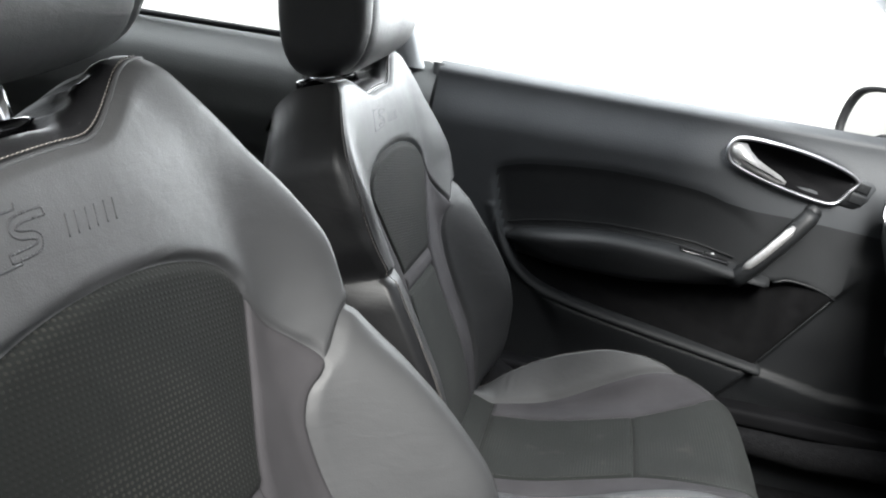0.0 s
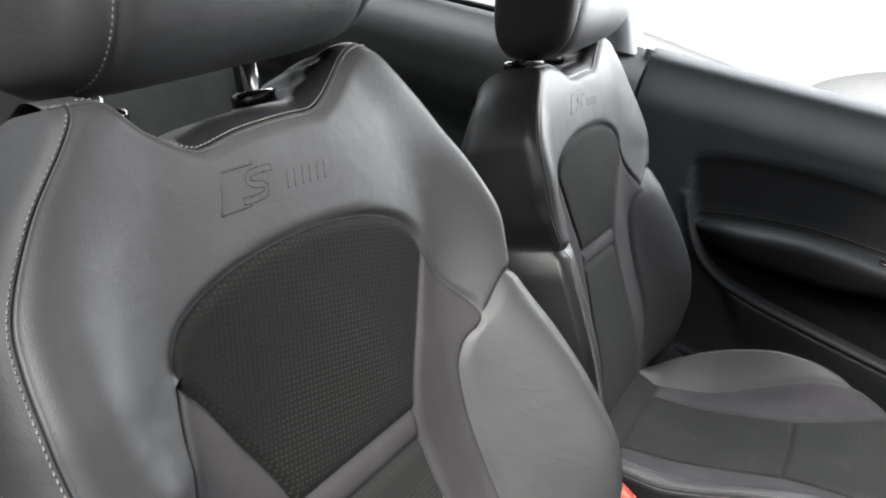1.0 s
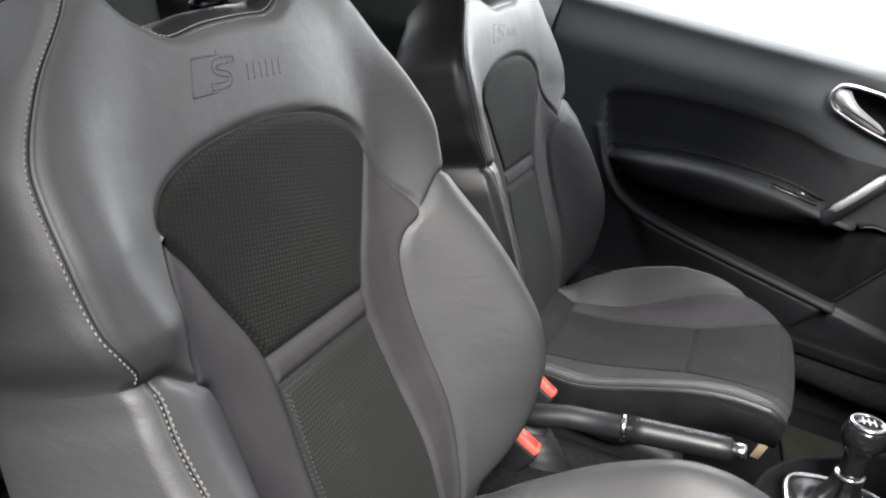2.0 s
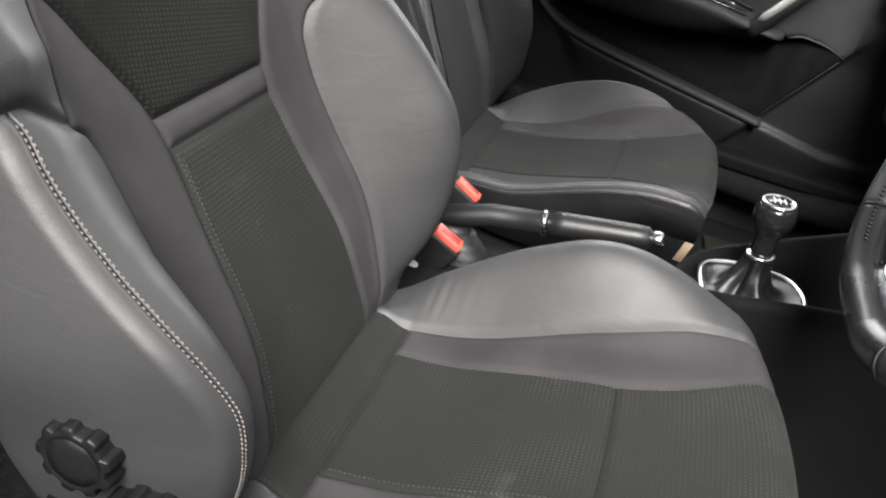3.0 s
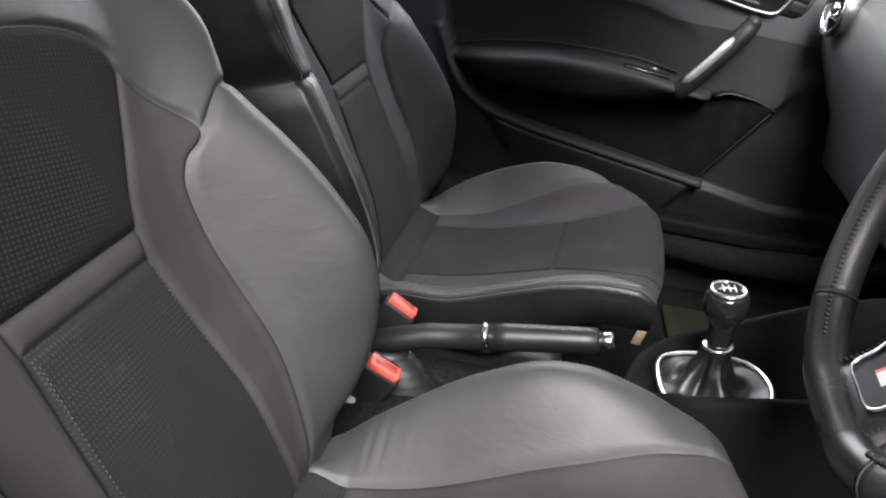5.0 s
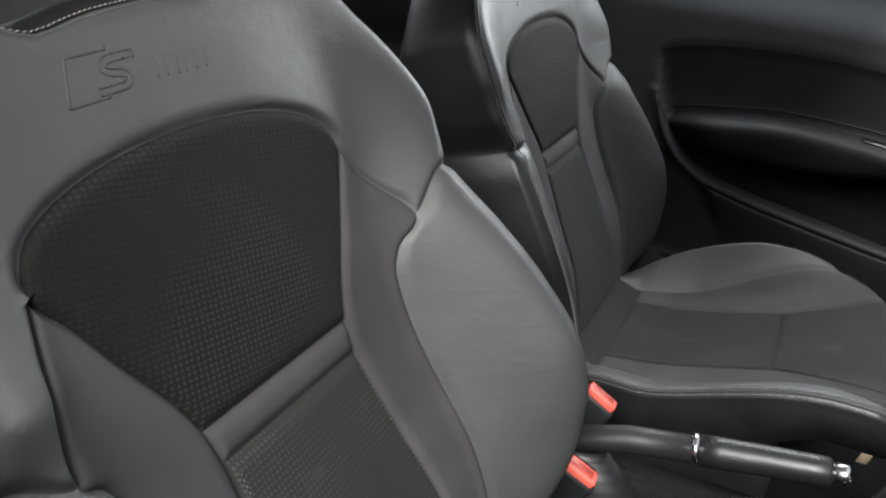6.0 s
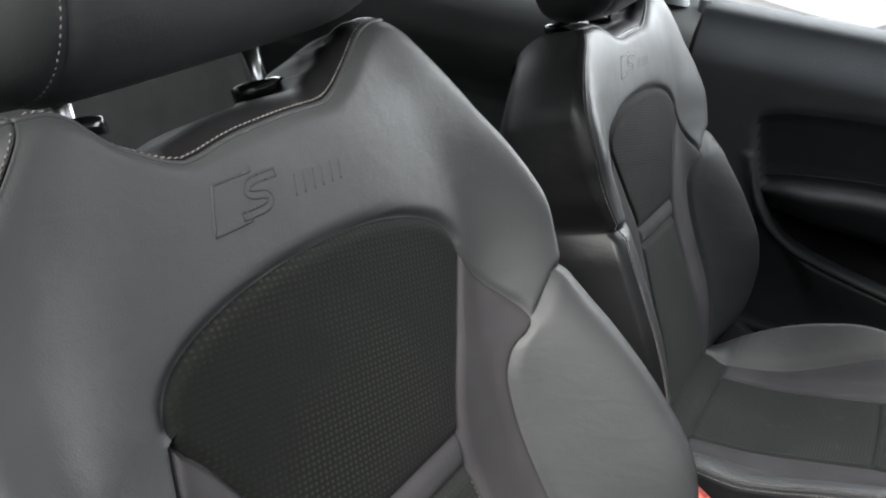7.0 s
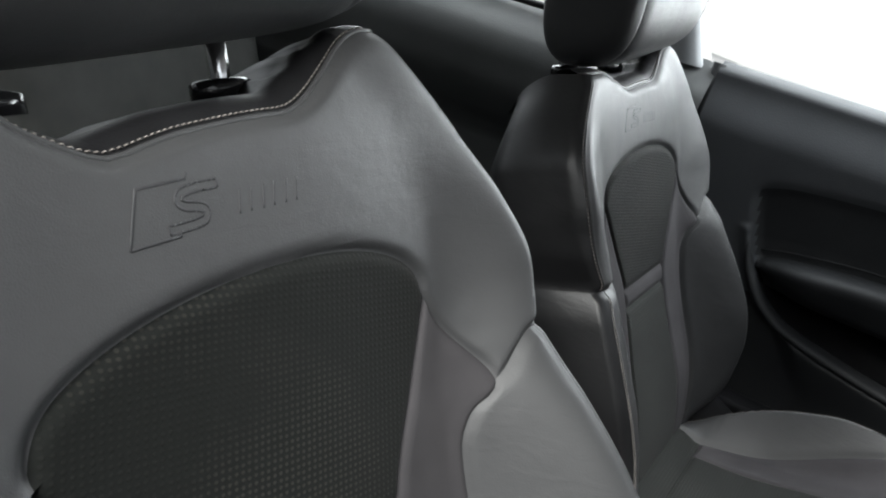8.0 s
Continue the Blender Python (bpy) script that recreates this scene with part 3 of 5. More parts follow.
    tube(bm, world(line[0][2:-2], line[1][2:-2] + 0.0005, line[2][2:-2] - 0.001), 0.0018, 6)
    part("piping", bm, HIDE, root)
    bm = bmesh.new()
    for pts, nor in stitch_rows:
        pts, nor = pts[2:-2], nor[2:-2]
        out = np.sign(np.sum(nor * (pts - world(0.0, 0.25, -0.06)), axis=1, keepdims=True))
        nor = nor * out
        stitches(bm, pts + nor * 0.0004, nor)
    tagged(part("stitching", bm, THREAD, root, "pale contrast stitching"), kind="stuff")

    # pressed marking on the shoulder panel: a slanted frame, an angular double band and four short bars
    def pressed(pairs, width=0.0022):
        bmm = bmesh.new()
        for line_ in pairs:
            pts = []
            for (u0, h0), (u1, h1) in zip(line_, line_[1:]):
                for q in np.linspace(0, 1, 6):
                    pts.append((u0 + (u1 - u0) * q, h0 + (h1 - h0) * q))
            uu, hh = np.array([q[0] for q in pts]), np.array([q[1] for q in pts])
            tube(bmm, world(uu, hh, back_surface(uu, hh, wings, slack) - width * 0.30), width * 0.5, 6, 1.0)
        return bmm
    def band(half):
        """The closed outline of a rounded, slanted double bend."""
        q = [(-0.027, 0.4985), (-0.0390, 0.4985), (-0.0490, 0.4972), (-0.0520, 0.4935), (-0.0480, 0.4905), (-0.0410, 0.4893), (-0.0365, 0.4868), (-0.0385, 0.4828), (-0.0470, 0.4815), (-0.0600, 0.4812)]
        f_ = np.linspace(0, len(q) - 1, 37)
        mid_ = np.stack([pchip(f_, [(i, v[k]) for i, v in enumerate(q)]) for k in (0, 1)], axis=1)
        d_ = np.gradient(mid_, axis=0)
        n_ = np.stack([-d_[:, 1], d_[:, 0]], axis=1) / np.linalg.norm(d_, axis=1, keepdims=True) * half
        loop = np.concatenate([mid_ + n_, (mid_ - n_)[::-1], (mid_ + n_)[:1]])
        return [tuple(v) for v in loop]
    mark = [[(-0.044, 0.5060), (-0.0455, 0.5030), (-0.074, 0.5020), (-0.083, 0.4765), (-0.0545, 0.4775), (-0.0535, 0.4800)], band(0.0021)]
    part("pressed_mark", pressed(mark), EMBOSS, root, "pressed slanted emblem in the leather")
    bars = [[(q, 0.4935), (q - 0.003, 0.4812)] for q in (-0.0125, -0.0045, 0.0045, 0.0125, 0.0215, 0.030)]
    part("pressed_bars", pressed(bars, 0.0018), EMBOSS, root)

    # headrest
    hr = part("headrest", bmesh.new(), HIDE, root, "charcoal leather headrest on two steel posts")
    hr_w, seam = 0.158, 0.127
    ang = np.linspace(0, 2 * np.pi, 49)[:-1]

    def ring(u):
        q = (1 - min(abs(u) / hr_w, 1) ** 5.5) ** (1 / 5.5)
        q = max(q, 0.02)
        ca, sa = np.cos(ang), np.sin(ang)
        rd = (np.abs(ca) ** 3.0 + np.abs(sa) ** 3.0) ** (-1 / 3.0)
        h = head_h + 0.102 * rd * sa * (0.35 + 0.65 * q)
        d = head + 0.062 * rd * ca * (0.30 + 0.70 * q) + 0.016 * (h - head_h) / 0.1
        d = d + groove(np.abs(abs(u) - seam), 0.003, 0.004) * np.sign(ca)
        return np.full_like(h, u), h + 0.09 * u, d
    us = np.linspace(-seam, seam, 25)
    us = np.sort(np.concatenate([us, [-seam + 0.003, seam - 0.003]]))
    bm = bmesh.new()
    sheet(bm, world(*(np.array(v) for v in zip(*[ring(u) for u in us]))), None, True)
    part("front_pad", bm, HIDE, hr)
    bm_s = bmesh.new()
    for s in (-1, 1):
        us = s * np.concatenate([[seam, seam + 0.003], seam + (hr_w - seam) * np.sin(np.linspace(0.15, np.pi / 2, 14))])
        P = world(*(np.array(v) for v in zip(*[ring(u) for u in us])))
        bm = bmesh.new()
        vs = sheet(bm, P, None, True)
        cap(bm, vs[-1])
        part("side_pad", bm, HIDE, hr)
        a = ring(s * (seam + 0.0045))
        pts = world(*a)
        c = pts.mean(axis=0)
        if s < 0:
            stitches(bm_s, np.concatenate([pts[-14:], pts[:14]]), np.concatenate([(pts - c)[-14:], (pts - c)[:14]]))
    tagged(part("headrest_stitching", bm_s, THREAD, hr), kind="stuff")
    for pu in (-0.094, 0.056):
        bm = bmesh.new()
        tube(bm, world(np.full(2, pu), np.array([0.49, 0.62]), np.full(2, -0.075)), 0.0065, 16)
        part("post", bm, CHROME, hr, "bright steel headrest post")
        bm = bmesh.new()
        m = Matrix((( *U, 0), (*D, 0), (*H, 0), (0, 0, 0, 1))).transposed()
        m.translation = Vector(world(pu, 0.549, -0.075))
        lathe(bm, [(0.0, -0.008), (0.0175, -0.008), (0.0175, 0.001), (0.0145, 0.003), (0.010, 0.0035), (0.0, 0.0035)], m @ Matrix.Diagonal((1.25, 0.85, 1, 1)), 24)
        part("post_guide", bm, GLOSS, hr)

    # ---- cushion ----
    RZ = [(-0.06, 0.004), (-0.03, 0.012), (0.01, 0.038), (0.065, 0.062), (0.118, 0.075), (0.16, 0.080), (0.213, 0.072), (0.27, 0.050), (0.32, 0.022), (0.352, 0.006), (0.40, 0.0)]
    C1 = [(-0.06, 0.118), (0.0, 0.090), (0.1, 0.086), (0.21, 0.080), (0.25, 0.088), (0.30, 0.108), (0.345, 0.128), (0.40, 0.14)]
    C2 = [(-0.06, 0.126), (0.0, 0.130), (0.2, 0.146), (0.30, 0.166), (0.345, 0.176), (0.40, 0.178)]
    if nose:
        C1 = [(-0.06, 0.118), (0.0, 0.094), (0.1, 0.090), (0.21, 0.088), (0.25, 0.098), (0.30, 0.122), (0.345, 0.150), (0.40, 0.16)]
        C2 = [(-0.06, 0.126), (0.0, 0.130), (0.1, 0.142), (0.2, 0.158), (0.30, 0.180), (0.345, 0.190), (0.40, 0.190)]
    C3 = [(-0.06, 0.170), (0.0, 0.186), (0.1, 0.203), (0.25, 0.203), (0.33, 0.202), (0.40, 0.196)]
    base = O - np.array([px, 0, pz]) + np.array([px + 0.05, 0, pz - 0.345 + raised])  # cushion rows are counted from the crease of the reference seat
    NOSE = 0.339

    def cushion(s, f, left, right, seams=(True, True), cuts=()):
        """s: run along the cushion; past NOSE it turns down over the front edge."""
        run = np.minimum(s, NOSE)[:, None]
        u = left[:, None] + (right - left)[:, None] * f
        e = pchip(s, C3)[:, None]
        g = smooth(np.abs(u) / e, 0.62, 1.0)
        z = 0.352 + 0.2045 * run + crown * smooth(run, 0.02, 0.22) * smooth(u, -0.19, -0.11) + 0.012 * smooth(-u, 0.12, 0.17) * smooth(run, 0.10, 0.0) + 0.018 * smooth(run, 0.004, -0.035) * smooth(np.abs(u), 0.165, 0.125) - 0.012 * smooth(run, -0.035, -0.06) + pchip(s, RZ)[:, None] * g * np.where(u < 0, *lobes)
        z = z - 0.006 * np.exp(-((np.abs(u) / 0.1) ** 2)) * smooth(run, 0.0, 0.08) + nose * smooth(run, 0.06, 0.30) * (1 - np.where(u < 0, 0.0, 1.0) * g) + (0.018 if nose else 0.0) * smooth(run, 0.12, 0.33) * smooth(-u, 0.08, 0.19)
        # gathered leather where the bolster meets the backrest
        z = z + 0.0011 * np.sin(s / 0.0021 + 40 * np.abs(left[0]))[:, None] * (smooth(s, 0.0, 0.02) * smooth(s, 0.075, 0.03))[:, None] * smooth(np.abs(u), 0.135, 0.16) * smooth(np.abs(u), 0.20, 0.17)
        width = np.abs(right - left)[:, None]
        cut = np.zeros_like(z)
        for on, dist in zip(seams, (f * width, (1 - f) * width)):
            if on:
                cut = np.minimum(cut, groove(dist))
        for c in cuts:
            cut = np.minimum(cut, groove(np.abs(s - c))[:, None])
        z = z + cut
        over = np.maximum(s - NOSE, 0)[:, None]
        a = np.minimum(over / 0.036, np.pi / 2 * 0.93)
        x = run + 0.036 * np.sin(a) - 0.010 * smooth(over, 0.055, 0.13)
        z = z - 0.036 * (1 - np.cos(a)) - np.maximum(over - 0.036 * np.pi / 2 * 0.93, 0)
        x = np.where(x > 0, x * (1 - np.where(u > 0, corner, 1.3) * u * u), x)
        return base + np.stack([x, u, z], axis=2), np.stack([u, s[:, None] + 0 * u], axis=2)

    def cput(name_, pieces, mat, label_=""):
        bm_ = bmesh.new()
        for P_, uv_ in pieces:
            sheet(bm_, P_, uv_)
        bmesh.ops.remove_doubles(bm_, verts=bm_.verts, dist=0.0002)
        return part(name_, bm_, mat, root, label_)

    END = NOSE + (0.030 if nose else 0.115)
    fm, fs = edges_spacing(33), edges_spacing(13)
    sa, sb, sc = rows(-0.06, 0.002, 16), rows(0.002, 0.213, 36), np.concatenate([rows(0.213, NOSE, 24), np.linspace(NOSE, END, 22)[1:]])
    for nm, sq, cuts in (("rear_roll", sa, (0.002,)), ("rear_insert", sb, (0.002, 0.213)), ("front_insert", sc, (0.213,))):
        w = pchip(sq, C2) if nm == "rear_roll" else pchip(sq, C1)
        cput(nm, [cushion(sq, fm, -w, w, cuts=cuts)], CLOTH, "dark perforated cloth panel of the cushion" if nm != "rear_roll" else "")
    sall = np.concatenate([rows(-0.06, 0.002, 12), rows(0.002, 0.213, 40)[1:], sc[1:]])
    for s in (-1, 1):
        front = sall[sall >= 0.002 - 1e-9]
        cput("cushion_suede", [cushion(front, fs, s * pchip(front, C1), s * pchip(front, C2), cuts=(0.002,))], SUEDE)
    for sq in (sb, sc[:30]):
        w = pchip(sq, C1)
        P, uv = cushion(sq, np.array([0.0, 0.028, 0.5, 0.972, 1.0]), -w, w)
        for col in (1, 3):
            stitches(dim, P[3:-3, col] + np.array([0, 0, 0.0005]), [(-0.2, 0, 1)] * len(P[3:-3]), 0.0022, 0.0020, 0.0008)
    tagged(part("insert_stitching", dim, DIMTHREAD, root), kind="stuff")
    cb = bmesh.new()
    for s in (-1, 1):
        outer = s == near
        P, uv = cushion(sall, edges_spacing(15), s * pchip(sall, C2), s * pchip(sall, C3) * (0.87 if outer else 1.0 if s > 0 else 0.985), (True, False))
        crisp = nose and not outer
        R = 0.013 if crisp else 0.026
        tt = np.linspace(0, np.pi / 2, 10)[1:]
        SEAM = 2 if outer else 3 if crisp else 4
        tt = np.sort(np.concatenate([tt, tt[SEAM] + np.array([-1, 1]) * 0.0014 / R]))
        SEAM += 1
        edge = P[:, -1]
        roll = np.stack([np.stack([edge[:, 0], edge[:, 1] + s * R * np.sin(a), edge[:, 2] - R * (1 - np.cos(a))], axis=1) for a in tt], axis=1)
        roll[:, SEAM] -= np.array([0, s * 0.0014, -0.0]) + np.array([0, 0, 0.0018])
        full = np.concatenate([P, roll[:, :SEAM + 1]], axis=1)
        uvf = np.concatenate([uv, uv[:, -1:].repeat(SEAM + 1, axis=1)], axis=1)
        cput("cushion_bolster", [(full, uvf)], LEATHER, "raised charcoal leather cushion edge")
        # side below the seam
        last = roll[:, -1]
        k = np.linspace(0, 1, 9)[None, :, None]
        down = last[:, None, :].repeat(9, axis=1)
        floor_z = (base[2] + 0.315 + (0.088 * smooth(sall, 0.14, 0.31) if crisp else 0 * sall))[:, None, None]
        target = np.minimum(floor_z, down[:, :, 2:3])
        side = np.concatenate([down[:, :, 0:1], down[:, :, 1:2] + s * ((0.020 if outer else 0.004) * np.sin(np.pi * k) - 0.012 * k * k), down[:, :, 2:3] * (1 - k) + target * k], axis=2)
        side = np.concatenate([roll[:, SEAM:], side[:, 1:]], axis=1)
        # black on the passenger's tunnel side puts that face's shade into the colour
        cput("cushion_side", [(side, np.zeros(side.shape[:2] + (2,)))], DARKHIDE if crisp else HIDE, "black leather side of the cushion, dark to stand in for shade" if crisp else "")
        both = np.concatenate([full, side[:, 1:]], axis=1)
        c = full.shape[1] - 1
        for step in (-1, 1):
            keep = along(both, c, 0.0052, step)[3:-24]
            a = tt[SEAM] + step * 0.2
            nn = (0, s * math.sin(a), math.cos(a))
            stitches(cb, keep + np.array(nn) * 0.0006, [nn] * len(keep))
    tagged(part("cushion_stitching", cb, THREAD, root, "pale double row of stitching"), kind="stuff")

    # frame under the cushion
    bm = bmesh.new()
    pan = 0.27 if nose else 0.34
    m = Matrix.Translation(Vector(base) + Vector((pan / 2 - 0.02, 0, 0.275)))
    block(bm, (pan, 0.36, 0.10), m, 0.02)
    part("seat_pan", bm, BLACK, root)
    for s in (-1, 1):
        bm = bmesh.new()
        block(bm, (pan + 0.08, 0.03, 0.03), Matrix.Translation((pan / 2, s * 0.17, 0.015)), 0.006)
        part("seat_rail", bm, BLACK, root, "black steel floor rail")
        for q in (0.02, pan - 0.04):
            bm = bmesh.new()
            top = base[2] + 0.25
            block(bm, (0.05, 0.024, max(top - 0.02, 0.03)), Matrix.Translation((q, s * 0.165, (top + 0.02) / 2)), 0.005)
            part("seat_leg", bm, BLACK, root)
    # outer plastic trim, knobs and the height lever
    s = near
    bm = bmesh.new()
    out = [(-0.16, 0.345), (-0.13, 0.43), (-0.08, 0.425), (-0.03, 0.395), (0.06, 0.345), (0.2, 0.318), (0.31, 0.315), (0.315, 0.28), (0.2, 0.235), (-0.1, 0.235), (-0.15, 0.27)]
    m = Matrix(((1, 0, 0, base[0]), (0, 0, s, base[1] + s * 0.212), (0, 1, 0, base[2]), (0, 0, 0, 1)))
    slab(bm, out if s > 0 else out[::-1], 0.022, m, 0.008)
    part("side_trim", bm, CONSOLE, root, "black plastic seat side trim")
    for kx, kz, rr in knobs:
        bm = bmesh.new()
        m = Matrix(((1, 0, 0, base[0] + kx), (0, 0, s, base[1] + s * 0.228), (0, 1, 0, base[2] + kz), (0, 0, 0, 1)))
        sides = 126
        prof = [(0.86, 0.0), (0.985, 0.0008), (1.0, 0.0025), (1.0, 0.004), (1.0, 0.0225), (0.995, 0.0245), (0.975, 0.0262), (0.95, 0.0268), (0.80, 0.0272), (0.70, 0.0272), (0.69, 0.0266), (0.675, 0.0266), (0.665, 0.0273), (0.4, 0.0282), (0.0, 0.0286)]
        vs = []
        for q, zz in prof:
            ringv = []
            for i in range(sides):
                a = 2 * math.pi * i / sides
                notch = 1 - 0.15 * smooth(math.cos(a * 9), -0.40, 0.35) * (1 if q > 0.84 else 0.15)
                ringv.append(bm.verts.new(m @ Vector((rr * q * notch * math.cos(a), rr * q * notch * math.sin(a), zz))))
            vs.append(ringv)
        for i in range(len(vs) - 1):
            for j in range(sides):
                bm.faces.new([vs[i][j], vs[i][(j + 1) % sides], vs[i + 1][(j + 1) % sides], vs[i + 1][j]])
        cap(bm, vs[0][::-1])
        part("adjuster_knob", bm, KNOB, root, "black ribbed plastic adjuster knob")
    bm = bmesh.new()
    blade = [(-0.056, 0.434), (-0.02, 0.428), (0.02, 0.418), (0.055, 0.406), (0.064, 0.401), (0.062, 0.396), (0.05, 0.394), (0.0, 0.392), (-0.05, 0.392)]
    m = Matrix(((1, 0, 0, base[0]), (0, 0, s, base[1] + s * 0.209), (0, 1, 0, base[2]), (0, 0, 0, 1)))
    slab(bm, [(x, z - 0.004) for x, z in blade], 0.020, m, 0.005)
    if s < 0:
        lever = part("height_lever", bm, BLACK, root, "black plastic height lever with a worn edge")
        bm = bmesh.new()
        tube(bm, [tuple(m @ Vector((x, z - 0.0052, 0.0182))) for x, z in blade[:5]], [0.0018, 0.0024, 0.0026, 0.0026, 0.002], 10)
        part("worn_lit_edge", bm, WORNLIT, lever, "rubbed edge, paler for the light it catches")
    return root


car_seat("driver_seat", (-0.05, 0.016, 0.345), 25, "charcoal leather and mesh cloth driver's sports seat on the floor", -1, [(-0.099, 0.462, 0.027), (-0.058, 0.418, 0.0275)], -0.040, (0.88, 1.0))
car_seat("passenger_seat", (-0.060, 0.730, 0.300), 18, "charcoal leather and mesh cloth passenger sports seat beside the door", 1, [(-0.125, 0.440, 0.030)], -0.020, (0.55, 0.66), 0.661, 0.012, 0.022, 0.0, (0.36, 1.35), (0.036, 0.132), (0.5, 0.12, -0.02, 0.15), 0.0, 0.012, 0.014, 1.3, 0.022)

# ---- cabin structure ----


def wall(name, bm, mat, label, category="car body"):
    return tagged(part(name, bm, mat), label, category, kind="structure")


def box_wall(name, lo, hi, mat, label, category="car body", bevel=0.006):
    bm = bmesh.new()
    lo, hi = Vector(lo), Vector(hi)
    block(bm, hi - lo, Matrix.Translation((lo + hi) / 2), bevel)
    return wall(name, bm, mat, label, category)


def panel_y(bm, pts, thick):
    """An upright panel from (x, y, z) corners, thickened along y."""
    a = [bm.verts.new(p) for p in pts]
    b = [bm.verts.new((x, y + thick, z)) for x, y, z in pts]
    cap(bm, a)
    cap(bm, b[::-1])
    for i in range(len(a)):
        k = (i + 1) % len(a)
        bm.faces.new([a[i], b[i], b[k], a[k]])


bm = bmesh.new()
block(bm, (400, 400, 0.1), Matrix.Translation((0, 0, -0.23)), 0)
wall("ground", bm, GROUND, "pale concrete ground outside the car", "ground")
# two unseen walls, added to hold back low light from side and front
box_wall("side_light_blocker", (-5, -2.6, -0.18), (5, -2.4, 2.05), BLOCKER, "unseen grey wall added to block low light from the driver's side", "wall", 0.0)
box_wall("front_light_blocker", (2.6, -5, -0.18), (2.8, 5, 2.05), BLOCKER, "unseen grey wall added to block low light from ahead", "wall", 0.0)
box_wall("floor", (-1.35, -0.30, FLOOR - 0.05), (1.05, 1.06, FLOOR), CARPET, "black carpeted car floor", "floor")
box_wall("sill_driver", (-0.42, -0.37, 0.02), (1.0, -0.302, 0.27), BLACK, "black sill trim below the open driver's doorway", "sill")
box_wall("sill_passenger", (-0.42, 1.04, 0.02), (1.0, 1.12, 0.30), BLACK, "black sill trim below the passenger door", "sill")
box_wall("firewall", (0.99, -0.36, 0.02), (1.03, 1.12, 0.80), CARPET, "dark bulkhead at the front of the footwell", "bulkhead")
box_wall("kick_panel_passenger", (0.77, 1.064, 0.10), (1.03, 1.12, 0.80), CARPET, "dark trim beside the passenger footwell", "side trim")
box_wall("kick_panel_driver", (0.86, -0.37, 0.10), (1.03, -0.31, 0.80), CARPET, "dark trim beside the driver's footwell", "side trim")
box_wall("tailgate", (-1.40, -0.36, 0.02), (-1.36, 1.12, 0.84), BLACK, "dark trim at the back of the cabin", "tailgate")

# roof, lined
bm = bmesh.new()
xs, ys = np.linspace(-1.30, 0.42, 16), np.linspace(-0.24, 0.99, 14)
P = np.array([[(x, y, 1.315 - 0.10 * ((x + 0.35) / 0.9) ** 2 - 0.05 * ((y - 0.375) / 0.62) ** 4) for y in ys] for x in xs])
sheet(bm, P)
sheet(bm, P + np.array([0, 0, 0.03]))
wall("ceiling", bm, HEADLINER, "pale cloth roof lining", "ceiling")
bm = bmesh.new()
sheet(bm, P + np.array([0, 0, 0.035]))
sheet(bm, P + np.array([0, 0, 0.045]))
wall("roof_skin", bm, BODY, "painted car roof", "roof")


def bar(name, a, b, w, mat, label, category):
    bm_ = bmesh.new()
    tube(bm_, [a, tuple((Vector(a) + Vector(b)) / 2), b], w, 12, 0.55)
    return wall(name, bm_, mat, label, category)


bar("pillar_front_passenger", (0.90, 1.08, 0.78), (0.20, 0.985, 1.215), 0.045, PILLAR, "grey front roof pillar", "pillar")
bar("pillar_front_driver", (1.02, -0.33, 0.80), (0.40, -0.24, 1.21), 0.045, PILLAR, "grey front roof pillar", "pillar")
bar("pillar_rear_passenger", (-1.25, 1.08, 0.80), (-1.15, 0.98, 1.22), 0.10, PILLAR, "grey rear roof pillar", "pillar")
bar("pillar_rear_driver", (-1.25, -0.33, 0.80), (-1.15, -0.23, 1.22), 0.10, PILLAR, "grey rear roof pillar", "pillar")

# middle pillars: flat trims that lean back
for nm, y0, y1, sgn in (("pillar_middle_passenger", 1.10, 1.00, 1), ("pillar_middle_driver", -0.35, -0.25, -1)):
    bm = bmesh.new()
    k = np.linspace(0, 1, 9)
    prof = [(-0.045, 0.012), (-0.038, -0.006), (0.0, -0.012), (0.018, -0.008), (0.026, 0.0), (0.028, 0.012), (0.0, 0.05)]
    P = np.array([[(-0.250 - 0.16 * q + dx, y0 + (y1 - y0) * q + sgn * dy, 0.80 + 0.44 * q) for dx, dy in prof] for q in k])
    sheet(bm, P, None, True)
    wall(nm, bm, PILLAR, "light grey middle pillar trim between the windows", "pillar")

# side wall behind the passenger: a rolled ledge, a hollow and an armrest below
bm = bmesh.new()
xs, zs = np.linspace(-1.34, -0.199, 70), np.linspace(0.16, 0.812, 60)
X, Z = np.meshgrid(xs, zs)
Y = 1.085 + 0.02 * smooth(Z, 0.76, 0.80) + 0.03 * smooth(Z, 0.795, 0.815) - 0.035 * smooth(Z, 0.60, 0.68) * smooth(Z, 0.83, 0.72)
Y = Y + 0.035 * smooth(X, -1.0, -0.9) * smooth(X, -0.36, -0.50) * smooth(Z, 0.62, 0.58) * smooth(Z, 0.38, 0.42)
Y = Y - 0.05 * smooth(Z, 0.40, 0.36) - 0.012 * np.exp(-((Z - 0.585) / 0.008) ** 2) * smooth(X, -0.36, -0.50)
sheet(bm, np.stack([X, Y, Z], axis=2))
sheet(bm, np.stack([X, 1.13 + 0 * Y, Z], axis=2)[[0, -1]][:, [0, -1]])
wall("side_wall_passenger", bm, DASH, "dark grey moulded side trim beside the back seat", "side trim")
bm = bmesh.new()
panel_y(bm, [(-1.34, -0.36, 0.1), (-0.31, -0.36, 0.1), (-0.31, -0.36, 0.81), (-1.34, -0.36, 0.81)], 0.05)
